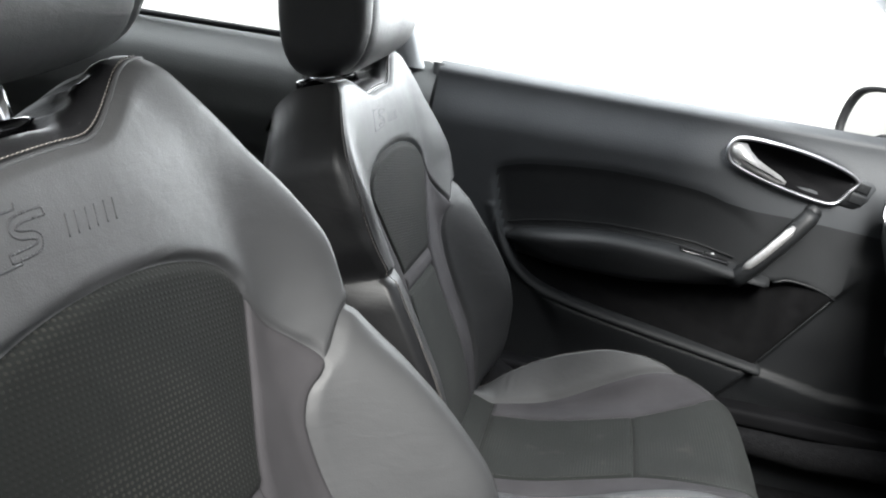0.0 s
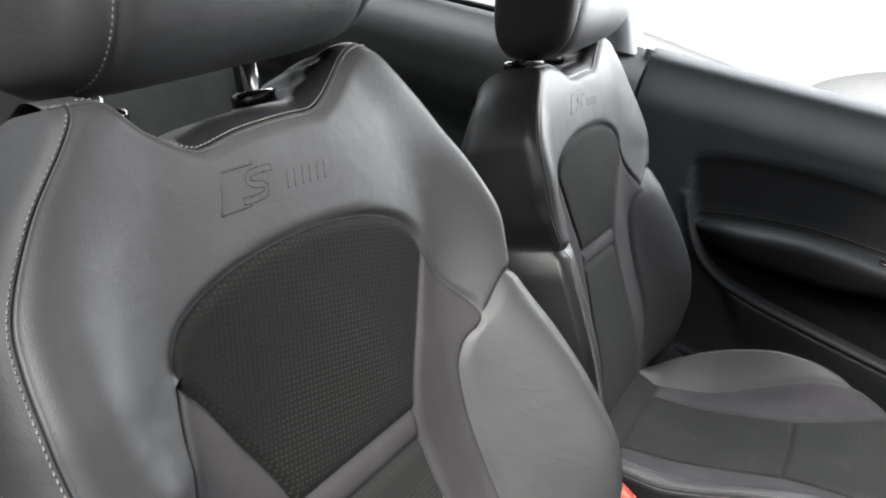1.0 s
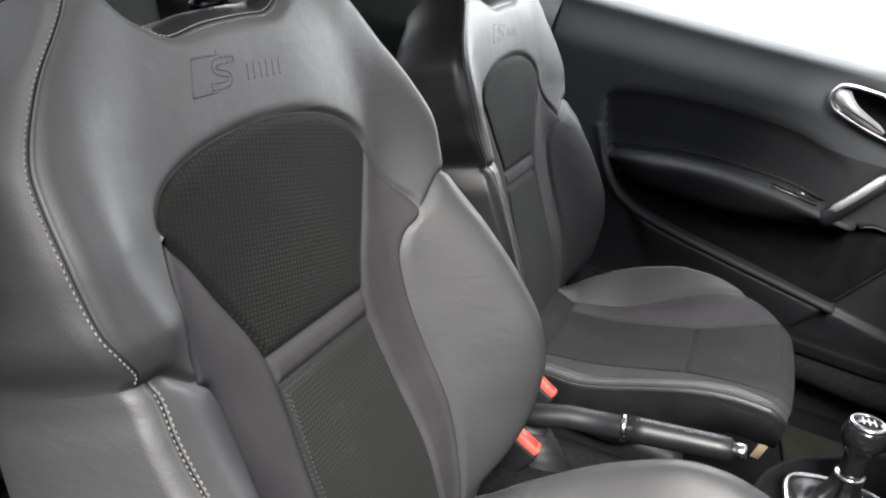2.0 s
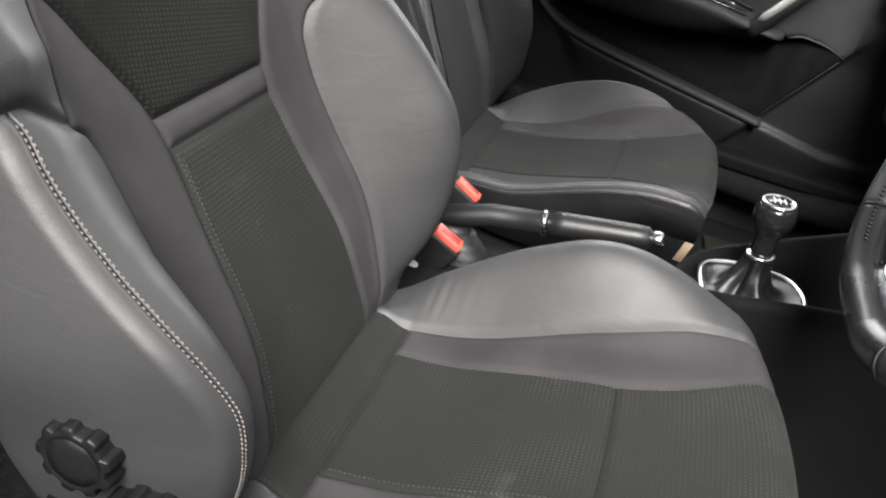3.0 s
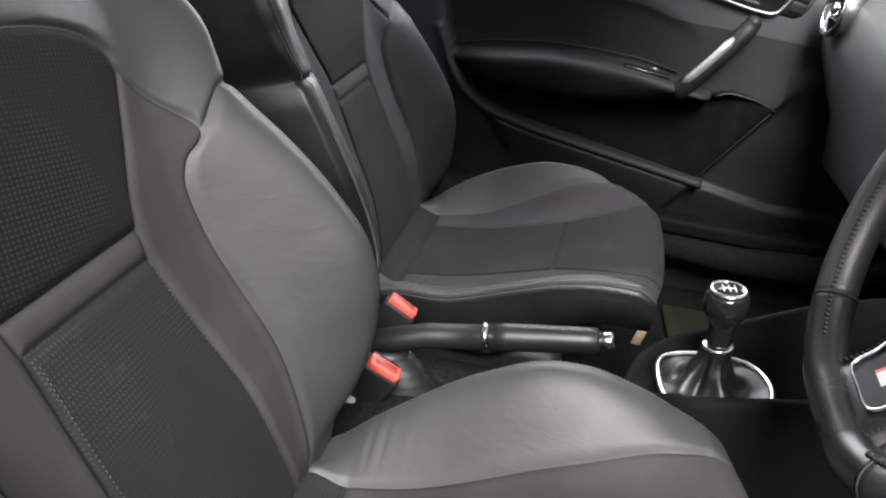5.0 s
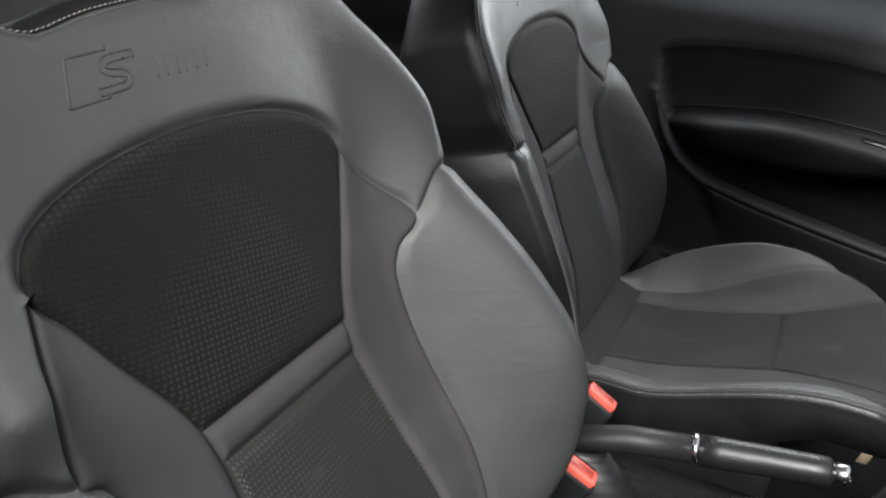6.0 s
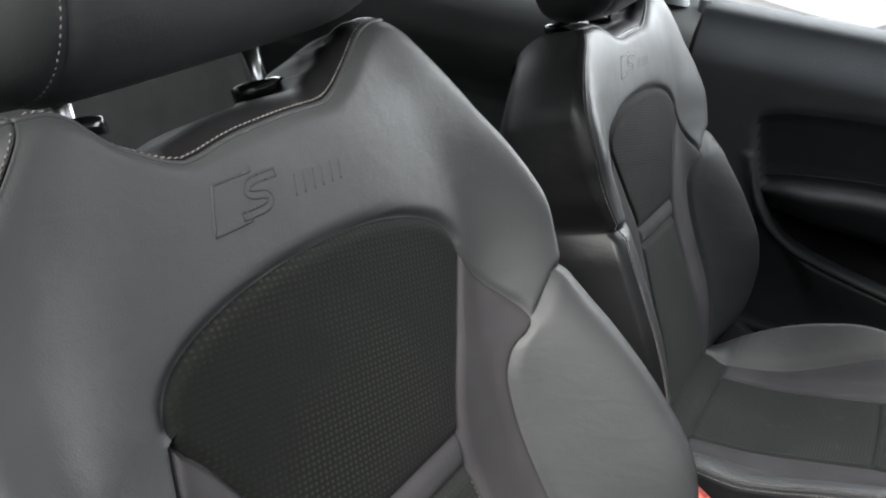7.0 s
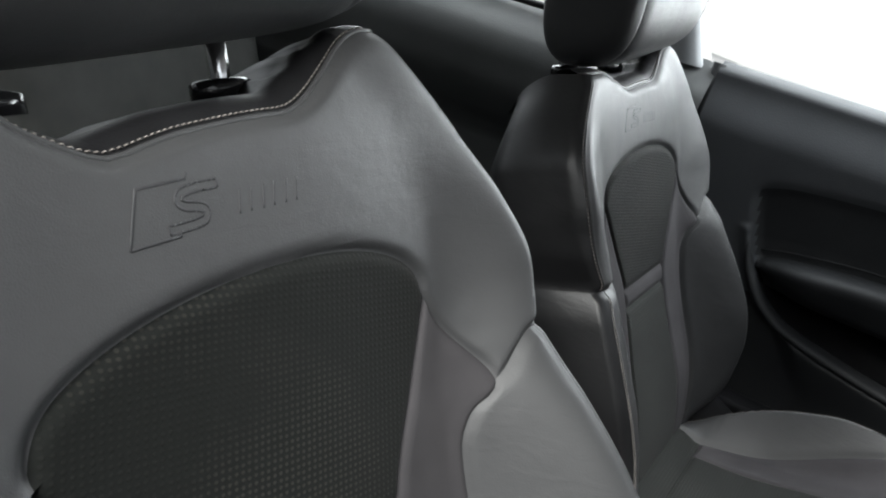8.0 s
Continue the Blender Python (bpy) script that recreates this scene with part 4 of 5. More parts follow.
wall("side_wall_driver", bm, SOFT, "black moulded side trim beside the back seat", "side trim")


def pane(name, pts, label):
    bm_ = bmesh.new()
    panel_y(bm_, pts, 0.004)
    ob = wall(name, bm_, GLASS, label, "window")
    ob.visible_shadow = False
    return ob


pane("window_1", [(-0.21, 1.118, 0.80), (0.92, 1.118, 0.80), (0.44, 1.02, 1.20), (-0.37, 1.02, 1.24)], "clear side window above the passenger door")
pane("window_2", [(-1.20, 1.118, 0.80), (-0.32, 1.118, 0.80), (-0.46, 1.02, 1.24), (-1.12, 1.02, 1.20)], "clear quarter window beside the back seat")
bm = bmesh.new()
tube(bm, [(-0.315, 1.105, 0.818), (-0.75, 1.105, 0.812), (-1.2, 1.105, 0.806)], 0.006, 8)
wall("window_seal", bm, BLACK, "black rubber seal along the quarter window", "seal")

# ---- passenger door ----
door = thing("passenger_door", (0.2, 1.10, 0.18), "closed black passenger door with a chrome handle and a storage pocket", "car door")
dl = Vector(door.location)


def shift(bm_, ref):
    bmesh.ops.translate(bm_, vec=-ref, verts=bm_.verts)
    return bm_


ARM_TOP = [(-0.045, 0.545), (0.02, 0.563), (0.17, 0.580), (0.28, 0.577), (0.36, 0.566), (0.44, 0.556), (0.47, 0.565), (0.51, 0.561), (0.566, 0.540), (0.60, 0.515)]
ARM_LOW = [(-0.045, 0.520), (0.0, 0.508), (0.1, 0.500), (0.19, 0.499), (0.30, 0.511), (0.40, 0.530), (0.44, 0.540)]
RIM = [(-0.06, 0.60), (-0.03, 0.528), (-0.005, 0.490), (0.047, 0.457), (0.10, 0.442), (0.16, 0.430), (0.28, 0.410), (0.453, 0.382), (0.60, 0.355)]
EDGE = [(0.38, 0.10), (0.457, 0.047), (0.499, -0.012), (0.535, -0.037), (0.574, -0.054), (0.63, -0.071), (0.69, -0.085)]
INSET_TOP = [(-0.085, 0.645), (-0.06, 0.674), (0.0, 0.690), (0.15, 0.702), (0.27, 0.697), (0.36, 0.674), (0.42, 0.635)]

xs, zs = np.linspace(-0.195, 0.80, 170), np.linspace(0.29, 0.820, 110)
X, Z = np.meshgrid(xs, zs)
SLANT = 116
X = X + 0.68 * np.clip(Z - 0.45, -0.16, 0.10) * smooth(X, 0.10, xs[SLANT]) * smooth(X, 0.80, xs[SLANT])
# one row of the panel follows the upper edge of the insert
CREST = 78
crest = np.where(X < 0.42, pchip(np.minimum(X, 0.33), INSET_TOP) - 0.014, 0.0)
crest = crest * smooth(X, 0.40, 0.31) + (0.664 - 0.05 * np.clip(X - 0.45, 0, 1)) * smooth(X, 0.31, 0.40)
Z = Z + (crest - zs[CREST]) * smooth(Z, 0.585, zs[CREST]) * smooth(Z, 0.80, zs[CREST])
Y = 1.072 + 0.020 * smooth(Z, 0.72, 0.80) + 0.040 * smooth(Z, 0.800, 0.826) ** 2
top, rim, arm = pchip(X, INSET_TOP), pchip(X, RIM), pchip(X, ARM_TOP)
left = pchip(Z, EDGE)
inset = smooth(top - Z, 0.0, 0.030) * smooth(Z - arm, -0.012, 0.0) * smooth(X - left, 0.0, 0.022) * smooth(X, 0.425, 0.32)
Y = Y + (0.006 + 0.12 * np.clip(top - Z, 0.0, 0.10)) * inset
diag = xs[SLANT] + (Z - 0.45) * 0.68
pocket = smooth(Z - rim, 0.0, 0.040) * smooth(arm - Z, 0.006, 0.018) * smooth(diag - X, 0.0, 0.24) * smooth(X - left, -0.004, 0.012)
Y = Y + 0.062 * pocket
below = smooth(rim - Z, 0.0, 0.01) * smooth(X - left, -0.02, 0.012)
Y = Y - 0.012 * below + 0.02 * below * smooth(rim - Z, 0.01, 0.12)
Y = Y + 0.018 * smooth(X - diag, 0.0, 0.02) * smooth(Z, 0.60, 0.52)
bowl = np.exp(-(((X - 0.43) / 0.075) ** 4 + ((Z - 0.745 + 0.16 * (X - 0.43)) / 0.026) ** 4))
Y = Y + 0.026 * bowl
P = np.stack([X, Y, Z], axis=2) - np.array(dl)
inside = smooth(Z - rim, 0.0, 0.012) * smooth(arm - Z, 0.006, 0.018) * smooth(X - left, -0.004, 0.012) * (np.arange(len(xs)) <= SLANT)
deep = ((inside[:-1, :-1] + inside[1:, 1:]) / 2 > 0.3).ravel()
# the lower trim's black also stands in for shade from dash and wheel
under = ((Z < np.where(X < -0.02, np.minimum(rim, 0.49), rim)) | (np.arange(len(xs))[None, :] > SLANT) & (Z < 0.60))[:-1, :-1].ravel() & ~deep
sunk = ((np.arange(len(zs)) < CREST)[:, None] & (X - left > 0.008) & (Z > arm - 0.012) & (Z > 0.50))[:-1, :-1].ravel() & ~deep & ~under
# lining: the pocket's inner faces, coloured near-black for their shade
bm, lining, kick, insert = bmesh.new(), bmesh.new(), bmesh.new(), bmesh.new()
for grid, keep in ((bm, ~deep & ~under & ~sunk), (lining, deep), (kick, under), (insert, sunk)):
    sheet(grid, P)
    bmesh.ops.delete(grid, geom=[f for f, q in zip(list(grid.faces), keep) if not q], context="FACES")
back = P.copy()
back[:, :, 1] = 0.045
sheet(bm, back[::109, ::169])
part("door_trim", bm, SOFT, door, "black soft-touch door trim panel")
part("door_insert", insert, SHADETRIM, door, "grained insert above the armrest, toned darker for shade")
part("lower_trim", kick, BLACK, door, "hard black plastic lower door trim, black also for shade")
part("pocket_shade_faces", lining, POCKETSHADE, door, "inside of the pocket, near-black to stand in for its shade")

# stitched line round the inset
bm = bmesh.new()
pts = [(x, 1.0895 - 0.012 * smooth(x, 0.32, 0.38), z + 0.008) for x, z in zip(np.linspace(-0.03, 0.37, 40), pchip(np.linspace(-0.03, 0.37, 40), ARM_TOP) + 0.004)]
tube(bm, pts, 0.0016, 6)
part("inset_seam", shift(bm, dl), BLACK, door)

# armrest
bm = bmesh.new()
xs = np.concatenate([[-0.045], np.linspace(-0.04, 0.42, 40), [0.432, 0.440]])
sec = []
for x in xs:
    zt, zb = float(pchip(x, ARM_TOP)), float(pchip(x, ARM_LOW))
    g = float(smooth(x, -0.06, 0.06) * smooth(x, 0.447, 0.425))
    f = 1.085 - 0.048 * g
    h = zt - zb
    sec.append([(x, 1.125, zt + 0.002), (x, 1.095, zt + 0.001), (x, f + 0.018, zt - 0.001), (x, f + 0.006, zt - 0.005), (x, f, zt - 0.012), (x, f + 0.003, zt - 0.25 * h - 0.008),
                (x, f + 0.022, zb + 0.018), (x, f + 0.036, zb + 0.004), (x, 1.095, zb), (x, 1.135, zb + 0.004)])
vs = sheet(bm, np.array(sec), None, True)
cap(bm, vs[0])
cap(bm, vs[-1])
part("armrest", shift(bm, dl), SHADETRIM, door, "black padded door armrest")

# pocket rim: one curve from the trim's edge down along the pocket
bm = bmesh.new()
curve = [(float(pchip(z, EDGE)), z) for z in np.linspace(0.61, 0.50, 16)] + [(x, float(pchip(x, RIM))) for x in np.linspace(-0.005, 0.462, 46)]
sec = []
for i, (x, z) in enumerate(curve):
    (xa, za), (xb, zb) = curve[max(i - 1, 0)], curve[min(i + 1, len(curve) - 1)]
    n = math.hypot(xb - xa, zb - za)
    nx, nz = -(zb - za) / n, (xb - xa) / n
    g = float(smooth(i, 0, 14))
    w, out = 0.0015 + 0.0085 * g, -0.002 + 0.020 * g
    sec.append([(x + nx * w * q, 1.072 - out * (1 - abs(q) ** 3) + 0.004 * (abs(q) > 0.99), z + nz * w * q) for q in (1, 0.8, 0.45, 0, -0.45, -0.8, -1)] + [(x - nx * w, 1.09, z - nz * w), (x + nx * w, 1.09, z + nz * w)])
vs = sheet(bm, np.array(sec), None, True)
cap(bm, vs[0])
cap(bm, vs[-1])
part("pocket_rim", shift(bm, dl), SHADETRIM, door, "smooth black rim of the door pocket")

# window switch on the armrest
bm = bmesh.new()
block(bm, (0.085, 0.022, 0.006), Matrix.Translation((0.315, 1.064, 0.573)) @ Matrix.Rotation(radians(6), 4, "Y"), 0.002)
sw = part("switch_panel", shift(bm, dl), GLOSS, door, "black window switch panel")
bm = bmesh.new()
block(bm, (0.022, 0.012, 0.008), Matrix.Translation((0.325, 1.064, 0.576)) @ Matrix.Rotation(radians(12), 4, "Y"), 0.002)
part("window_switch", shift(bm, dl), BLACK, sw)
bm = bmesh.new()
block(bm, (0.005, 0.004, 0.002), Matrix.Translation((0.3285, 1.062, 0.5803)), 0)
part("switch_mark", shift(bm, dl), WHITE, sw, "small pale switch mark")

# pull bar
bm = bmesh.new()
a, b = Vector((0.372, 1.052, 0.543)), Vector((0.470, 1.052, 0.682))
pts = [tuple(a + (b - a) * k + Vector((0, -0.012 * math.sin(math.pi * k), 0))) for k in np.linspace(0, 1, 15)]
tube(bm, pts, [0.015, 0.0165, 0.0165, 0.016, 0.0155, 0.015, 0.0145, 0.0145, 0.0145, 0.0145, 0.0145, 0.015, 0.0155, 0.0155, 0.013], 18)
pull = part("pull_handle", shift(bm, dl), BLACK, door, "slanting black door pull handle")
bm = bmesh.new()
pts2 = [tuple(Vector(p) + Vector((-0.0075, -0.0085, 0.0045))) for p in pts[2:12]]
tube(bm, pts2, [0.004] + [0.0086] * 8 + [0.004], 12, 0.9)
part("pull_accent", shift(bm, dl), SILVER, pull, "brushed metal strip")
for k, p in ((0, a), (1, b)):
    bm = bmesh.new()
    tube(bm, [tuple(p), tuple(p + Vector((0.006, 0.045, 0.0)))], 0.013, 14)
    part("pull_mount", shift(bm, dl), BLACK, pull)

# inner handle: chrome surround, bowl, lever


def loop_curve(pts, n=72):
    """A closed smooth curve through points."""
    out, m = [], len(pts)
    for i in range(n):
        s = i * m / n
        k, t = int(s), s - int(s)
        p0, p1, p2, p3 = (np.array(pts[(k + j - 1) % m]) for j in range(4))
        out.append(0.5 * (2 * p1 + (p2 - p0) * t + (2 * p0 - 5 * p1 + 4 * p2 - p3) * t * t + (3 * p1 - p0 - 3 * p2 + p3) * t ** 3))
    return out


def hoop(bm_, pts, radius, flat=1.0, sides=8, up=(0, 1, 0)):
    """A closed tube."""
    n = len(pts)
    up = Vector(up)
    rings = []
    for i in range(n):
        p = Vector(pts[i])
        d = (Vector(pts[(i + 1) % n]) - Vector(pts[i - 1])).normalized()
        a_ = d.cross(up).normalized()
        b_ = a_.cross(d).normalized()
        rings.append([bm_.verts.new(p + a_ * radius * math.cos(2 * math.pi * k / sides) + b_ * radius * flat * math.sin(2 * math.pi * k / sides)) for k in range(sides)])
    for i in range(n):
        for k in range(sides):
            bm_.faces.new([rings[i][k], rings[i][(k + 1) % sides], rings[(i + 1) % n][(k + 1) % sides], rings[(i + 1) % n][k]])


outline = [(0.311, 1.062, 0.771), (0.334, 1.062, 0.785), (0.420, 1.062, 0.780), (0.490, 1.064, 0.765), (0.529, 1.066, 0.747), (0.520, 1.066, 0.727), (0.503, 1.066, 0.704), (0.470, 1.064, 0.703), (0.40, 1.062, 0.716), (0.336, 1.062, 0.734), (0.313, 1.062, 0.748)]
bm = bmesh.new()
hoop(bm, loop_curve(outline), 0.0034, 1.4, 10)
bez = part("handle_surround", shift(bm, dl), SATIN, door, "bright chrome handle surround")
bm = bmesh.new()
ctr = np.array((0.425, 1.095, 0.744))
lo = [np.array(p) for p in loop_curve(outline)]
P = np.array([[p * (1 - k) + ctr * k + np.array([0, 0.012 * math.sin(math.pi * k), 0]) for p in lo] for k in (0.0, 0.12, 0.3, 0.6, 0.97)])
vs = sheet(bm, P, None, True)
cap(bm, vs[-1])
part("handle_bowl", shift(bm, dl), CONSOLE, bez, "dark hollow behind the handle")
bm = bmesh.new()
upright = Matrix(((1, 0, 0, 0), (0, 0, -1, 1.066), (0, 1, 0, 0), (0, 0, 0, 1)))
lever_shape = [(0.309, 0.769), (0.322, 0.776), (0.337, 0.776), (0.347, 0.764), (0.356, 0.752), (0.382, 0.743), (0.404, 0.733), (0.415, 0.725), (0.413, 0.719), (0.395, 0.720), (0.371, 0.725), (0.336, 0.736), (0.316, 0.750)]
slab(bm, lever_shape[::-1], 0.009, upright, 0.0035)
lever_ = part("release_lever", shift(bm, dl), SILVER, bez, "chrome release lever")
bm = bmesh.new()
tube(bm, [(0.332, 1.0562, 0.7505), (0.354, 1.0562, 0.7425), (0.380, 1.0562, 0.7345), (0.407, 1.0562, 0.7245)], [0.0008, 0.0012, 0.0012, 0.0006], 6)
part("lever_crease", shift(bm, dl), GLOSS, lever_)
bm = bmesh.new()
upright = Matrix(((1, 0, 0, 0), (0, 0, -1, 1.076), (0, 1, 0, 0), (0, 0, 0, 1)))
slab(bm, [(0.523, 0.748), (0.545, 0.749), (0.559, 0.745), (0.564, 0.737), (0.556, 0.714), (0.546, 0.703), (0.537, 0.698), (0.508, 0.701)][::-1], 0.006, upright, 0.002)
lock = part("lock_panel", shift(bm, dl), SOFT, door, "small black lock switch panel")
for zc in (0.736, 0.716):
    bm = bmesh.new()
    block(bm, (0.026, 0.005, 0.016), Matrix.Translation((0.541 - 0.2 * (0.736 - zc), 1.070, zc)) @ Matrix.Rotation(radians(10), 4, "Y"), 0.002)
    part("lock_switch", shift(bm, dl), BLACK, lock)
# edge where the armrest's line runs out over the pocket
bm = bmesh.new()
tube(bm, [(x, 1.0735, float(pchip(x, ARM_TOP)) - 0.010) for x in np.linspace(0.445, 0.556, 14)], 0.0024, 8)
part("panel_edge", shift(bm, dl), BLACK, door)
# loudspeaker corner seam
bm = bmesh.new()
tube(bm, [(0.448 + 0.101 * k, 1.074, 0.383 + 0.148 * k) for k in np.linspace(0, 1, 8)], 0.0013, 6)
part("panel_seam", shift(bm, dl), BLACK, door)

# sill scuff strip
bm = bmesh.new()
block(bm, (0.98, 0.05, 0.03), Matrix.Translation((0.46, 1.022, 0.314)) @ Matrix.Rotation(radians(1.0), 4, "Y"), 0.012, 4)
tagged(part("scuff_strip", bm, CONSOLE), "smooth black strip along the passenger sill", "sill trim", kind="structure")
# carpet roll in front of the seat
bm = bmesh.new()
tube(bm, [(0.36, 0.985, 0.285), (0.55, 0.985, 0.275), (0.75, 0.985, 0.285), (0.86, 0.94, 0.34), (0.93, 0.86, 0.42)], [0.02, 0.026, 0.03, 0.03, 0.02], 14)
tagged(part("carpet_edge", bm, CARPET), "rolled black carpet edge in the passenger footwell", "carpet", kind="structure")

# seal between door and side trim
bm = bmesh.new()
tube(bm, [(-0.197, 1.11, 0.18), (-0.197, 1.102, 0.5), (-0.197, 1.108, 0.815)], 0.012, 8)
tagged(part("door_seal", bm, BLACK), "black rubber door seal", "seal", kind="structure")

# outside mirror
mir = thing("wing_mirror", (0.60, 1.24, 0.80), "dark wing mirror outside the passenger window", "wing mirror")
ml = Vector(mir.location)
bm = bmesh.new()
out = loop_curve([(0, -0.085, -0.030), (0, -0.06, 0.050), (0, 0.0, 0.066), (0, 0.085, 0.058), (0, 0.11, 0.0), (0, 0.085, -0.052), (0, 0.0, -0.056), (0, -0.065, -0.052)], 48)
turn = Matrix.Translation((0.612, 1.27, 0.836)) @ Matrix.Rotation(radians(28), 4, "Z")
P = np.array([[tuple(turn @ Vector((x + dx, y * k, z * k))) for x, y, z in out] for dx, k in ((0.004, 0.88), (-0.006, 0.90), (-0.010, 0.97), (-0.004, 1.02), (0.03, 1.03), (0.07, 0.9), (0.095, 0.55))])
vs = sheet(bm, P, None, True)
cap(bm, vs[-1])
part("mirror_housing", shift(bm, ml), BLACK, mir, "black mirror housing")
bm = bmesh.new()
cap(bm, [bm.verts.new(turn @ Vector((0.000, y * 0.89, z * 0.89))) for x, y, z in out])
part("mirror_glass", shift(bm, ml), MIRROR, mir, "mirror glass", flat=True)
bm = bmesh.new()
tube(bm, [(0.62, 1.26, 0.81), (0.63, 1.19, 0.79), (0.64, 1.12, 0.785)], [0.03, 0.025, 0.03], 12, 0.6)
part("mirror_foot", shift(bm, ml), BLACK, mir)

# ---- dashboard ----
dash = thing("dashboard", (0.75, 0.375, 0.45), "dark grey dashboard with a round chrome air vent", "dashboard")
da = Vector(dash.location)
bm = bmesh.new()
prof = [(0.72, 0.40), (0.655, 0.46), (0.640, 0.55), (0.615, 0.60), (0.588, 0.66), (0.582, 0.69), (0.592, 0.745), (0.62, 0.775), (0.70, 0.80), (0.85, 0.815), (0.98, 0.80), (0.98, 0.40)]
ys = np.linspace(-0.30, 1.062, 40)
P = np.array([[(x + 0.004 * ((y - 0.375) / 0.69) ** 4 + 0.035 * smooth(abs(y - 0.375), 0.3, 0.0), y, z) for x, z in prof] for y in ys])
vs = sheet(bm, P, None, True)
cap(bm, vs[0])
cap(bm, vs[-1])
part("dash_body", shift(bm, da), DASH, dash, "soft dark grey dashboard moulding")
for vy in (0.985, -0.235):
    m = Matrix.Translation((0.584, vy, 0.734)) @ Matrix.Rotation(radians(-82), 4, "Y") @ Matrix.Rotation(radians(0), 4, "Z")
    bm = bmesh.new()
    lathe(bm, [(0.034, -0.02), (0.041, -0.004), (0.045, 0.012), (0.043, 0.018), (0.039, 0.016), (0.036, 0.004), (0.034, -0.02)], m, 40)
    vent = part("air_vent", shift(bm, da), CHROME, dash, "round chrome-ringed air vent")
    bm = bmesh.new()
    lathe(bm, [(0.036, -0.012), (0.034, -0.002), (0.020, 0.002), (0.012, 0.004), (0.0, 0.004)], m, 32)
    part("vent_core", shift(bm, da), GLOSS, vent)
    bm = bmesh.new()
    lathe(bm, [(0.011, 0.0), (0.011, 0.014), (0.008, 0.018), (0.0, 0.018)], m, 20)
    part("vent_knob", shift(bm, da), CHROME, vent)
    for k in range(3):
        bm = bmesh.new()
        block(bm, (0.004, 0.062, 0.010), m @ Matrix.Translation((0.016 * (k - 1), 0, 0.004)), 0.001)
        part("vent_slat", shift(bm, da), BLACK, vent)

# ---- centre tunnel and console ----
bm = bmesh.new()
xs = np.linspace(-0.75, 0.32, 24)
P = np.array([[(x, y, z) for y, z in ((0.245, FLOOR), (0.255, 0.27), (0.275, 0.315), (0.315, 0.328), (0.395, 0.328), (0.435, 0.315), (0.455, 0.27), (0.465, FLOOR))] for x in xs])
sheet(bm, P)
tagged(part("tunnel", bm, CARPET), "black carpeted centre tunnel between the seats", "tunnel", kind="structure")
console = thing("centre_console", (0.45, 0.34, FLOOR), "black centre console round the gear lever", "console")
cn = Vector(console.location)
NEAR_Z = [(0.275, 0.388), (0.29, 0.413), (0.315, 0.434), (0.38, 0.450), (0.447, 0.462), (0.6, 0.494), (0.75, 0.53)]
FAR_Z = [(0.275, 0.385), (0.29, 0.398), (0.334, 0.418), (0.414, 0.459), (0.496, 0.497), (0.6, 0.525), (0.75, 0.55)]
bm = bmesh.new()
xs = np.concatenate([[0.276, 0.279, 0.285, 0.295], np.linspace(0.31, 0.72, 34)])
sec = []
for x in xs:
    g = math.sqrt(max(0.0, 1 - max(0.0, (0.345 - x) / 0.0695) ** 2))
    n, fz = float(pchip(x, NEAR_Z)), float(pchip(x, FAR_Z))
    ya, yb = 0.34 - 0.083 * g, 0.34 + 0.085 * g
    inner = min(0.392 + 0.10 * (x - 0.29) - 0.06 * float(smooth(x, 0.425, 0.49)), min(n, fz) - 0.008)
    w = 0.012 * min(1.0, g * 2 + 0.05)
    sec.append([(x, ya - 0.012, FLOOR), (x, ya - 0.010, n - 0.10), (x, ya - 0.003, n - 0.012), (x, ya, n - 0.003), (x, ya + w * 0.5, n), (x, ya + w, n - 0.003), (x, ya + w * 1.5, inner + 0.006), (x, ya + w * 1.9, inner),
                (x, yb - w * 1.9, inner), (x, yb - w * 1.5, inner + 0.006), (x, yb - w, fz - 0.003), (x, yb - w * 0.5, fz), (x, yb, fz - 0.003), (x, yb + 0.003, fz - 0.012), (x, yb + 0.010, fz - 0.10), (x, yb + 0.012, FLOOR)])
sheet(bm, np.array(sec))
part("console_body", shift(bm, cn), CONSOLE, console, "black moulded console with raised lips")
bm = bmesh.new()
block(bm, (0.09, 0.10, 0.035), Matrix.Translation((0.60, 0.34, 0.435)) @ Matrix.Rotation(radians(-14), 4, "Y"), 0.01)
part("storage_tray", shift(bm, cn), BLACK, console)

gear = thing("gear_lever", (0.362, 0.335, 0.40), "black gear lever with a chrome-topped knob in a leather boot", "gear lever")
gl = Vector(gear.location)
ringpts = loop_curve([(0.307, 0.335, 0.409), (0.317, 0.292, 0.409), (0.362, 0.278, 0.414), (0.408, 0.290, 0.420), (0.424, 0.335, 0.422), (0.408, 0.378, 0.420), (0.362, 0.392, 0.414), (0.317, 0.380, 0.409)], 64)
bm = bmesh.new()
hoop(bm, ringpts, 0.0042, 0.9, 10, (0, 0, 1))
part("boot_ring", shift(bm, gl), CHROME, gear, "chrome ring round the boot")
bm = bmesh.new()
P = []
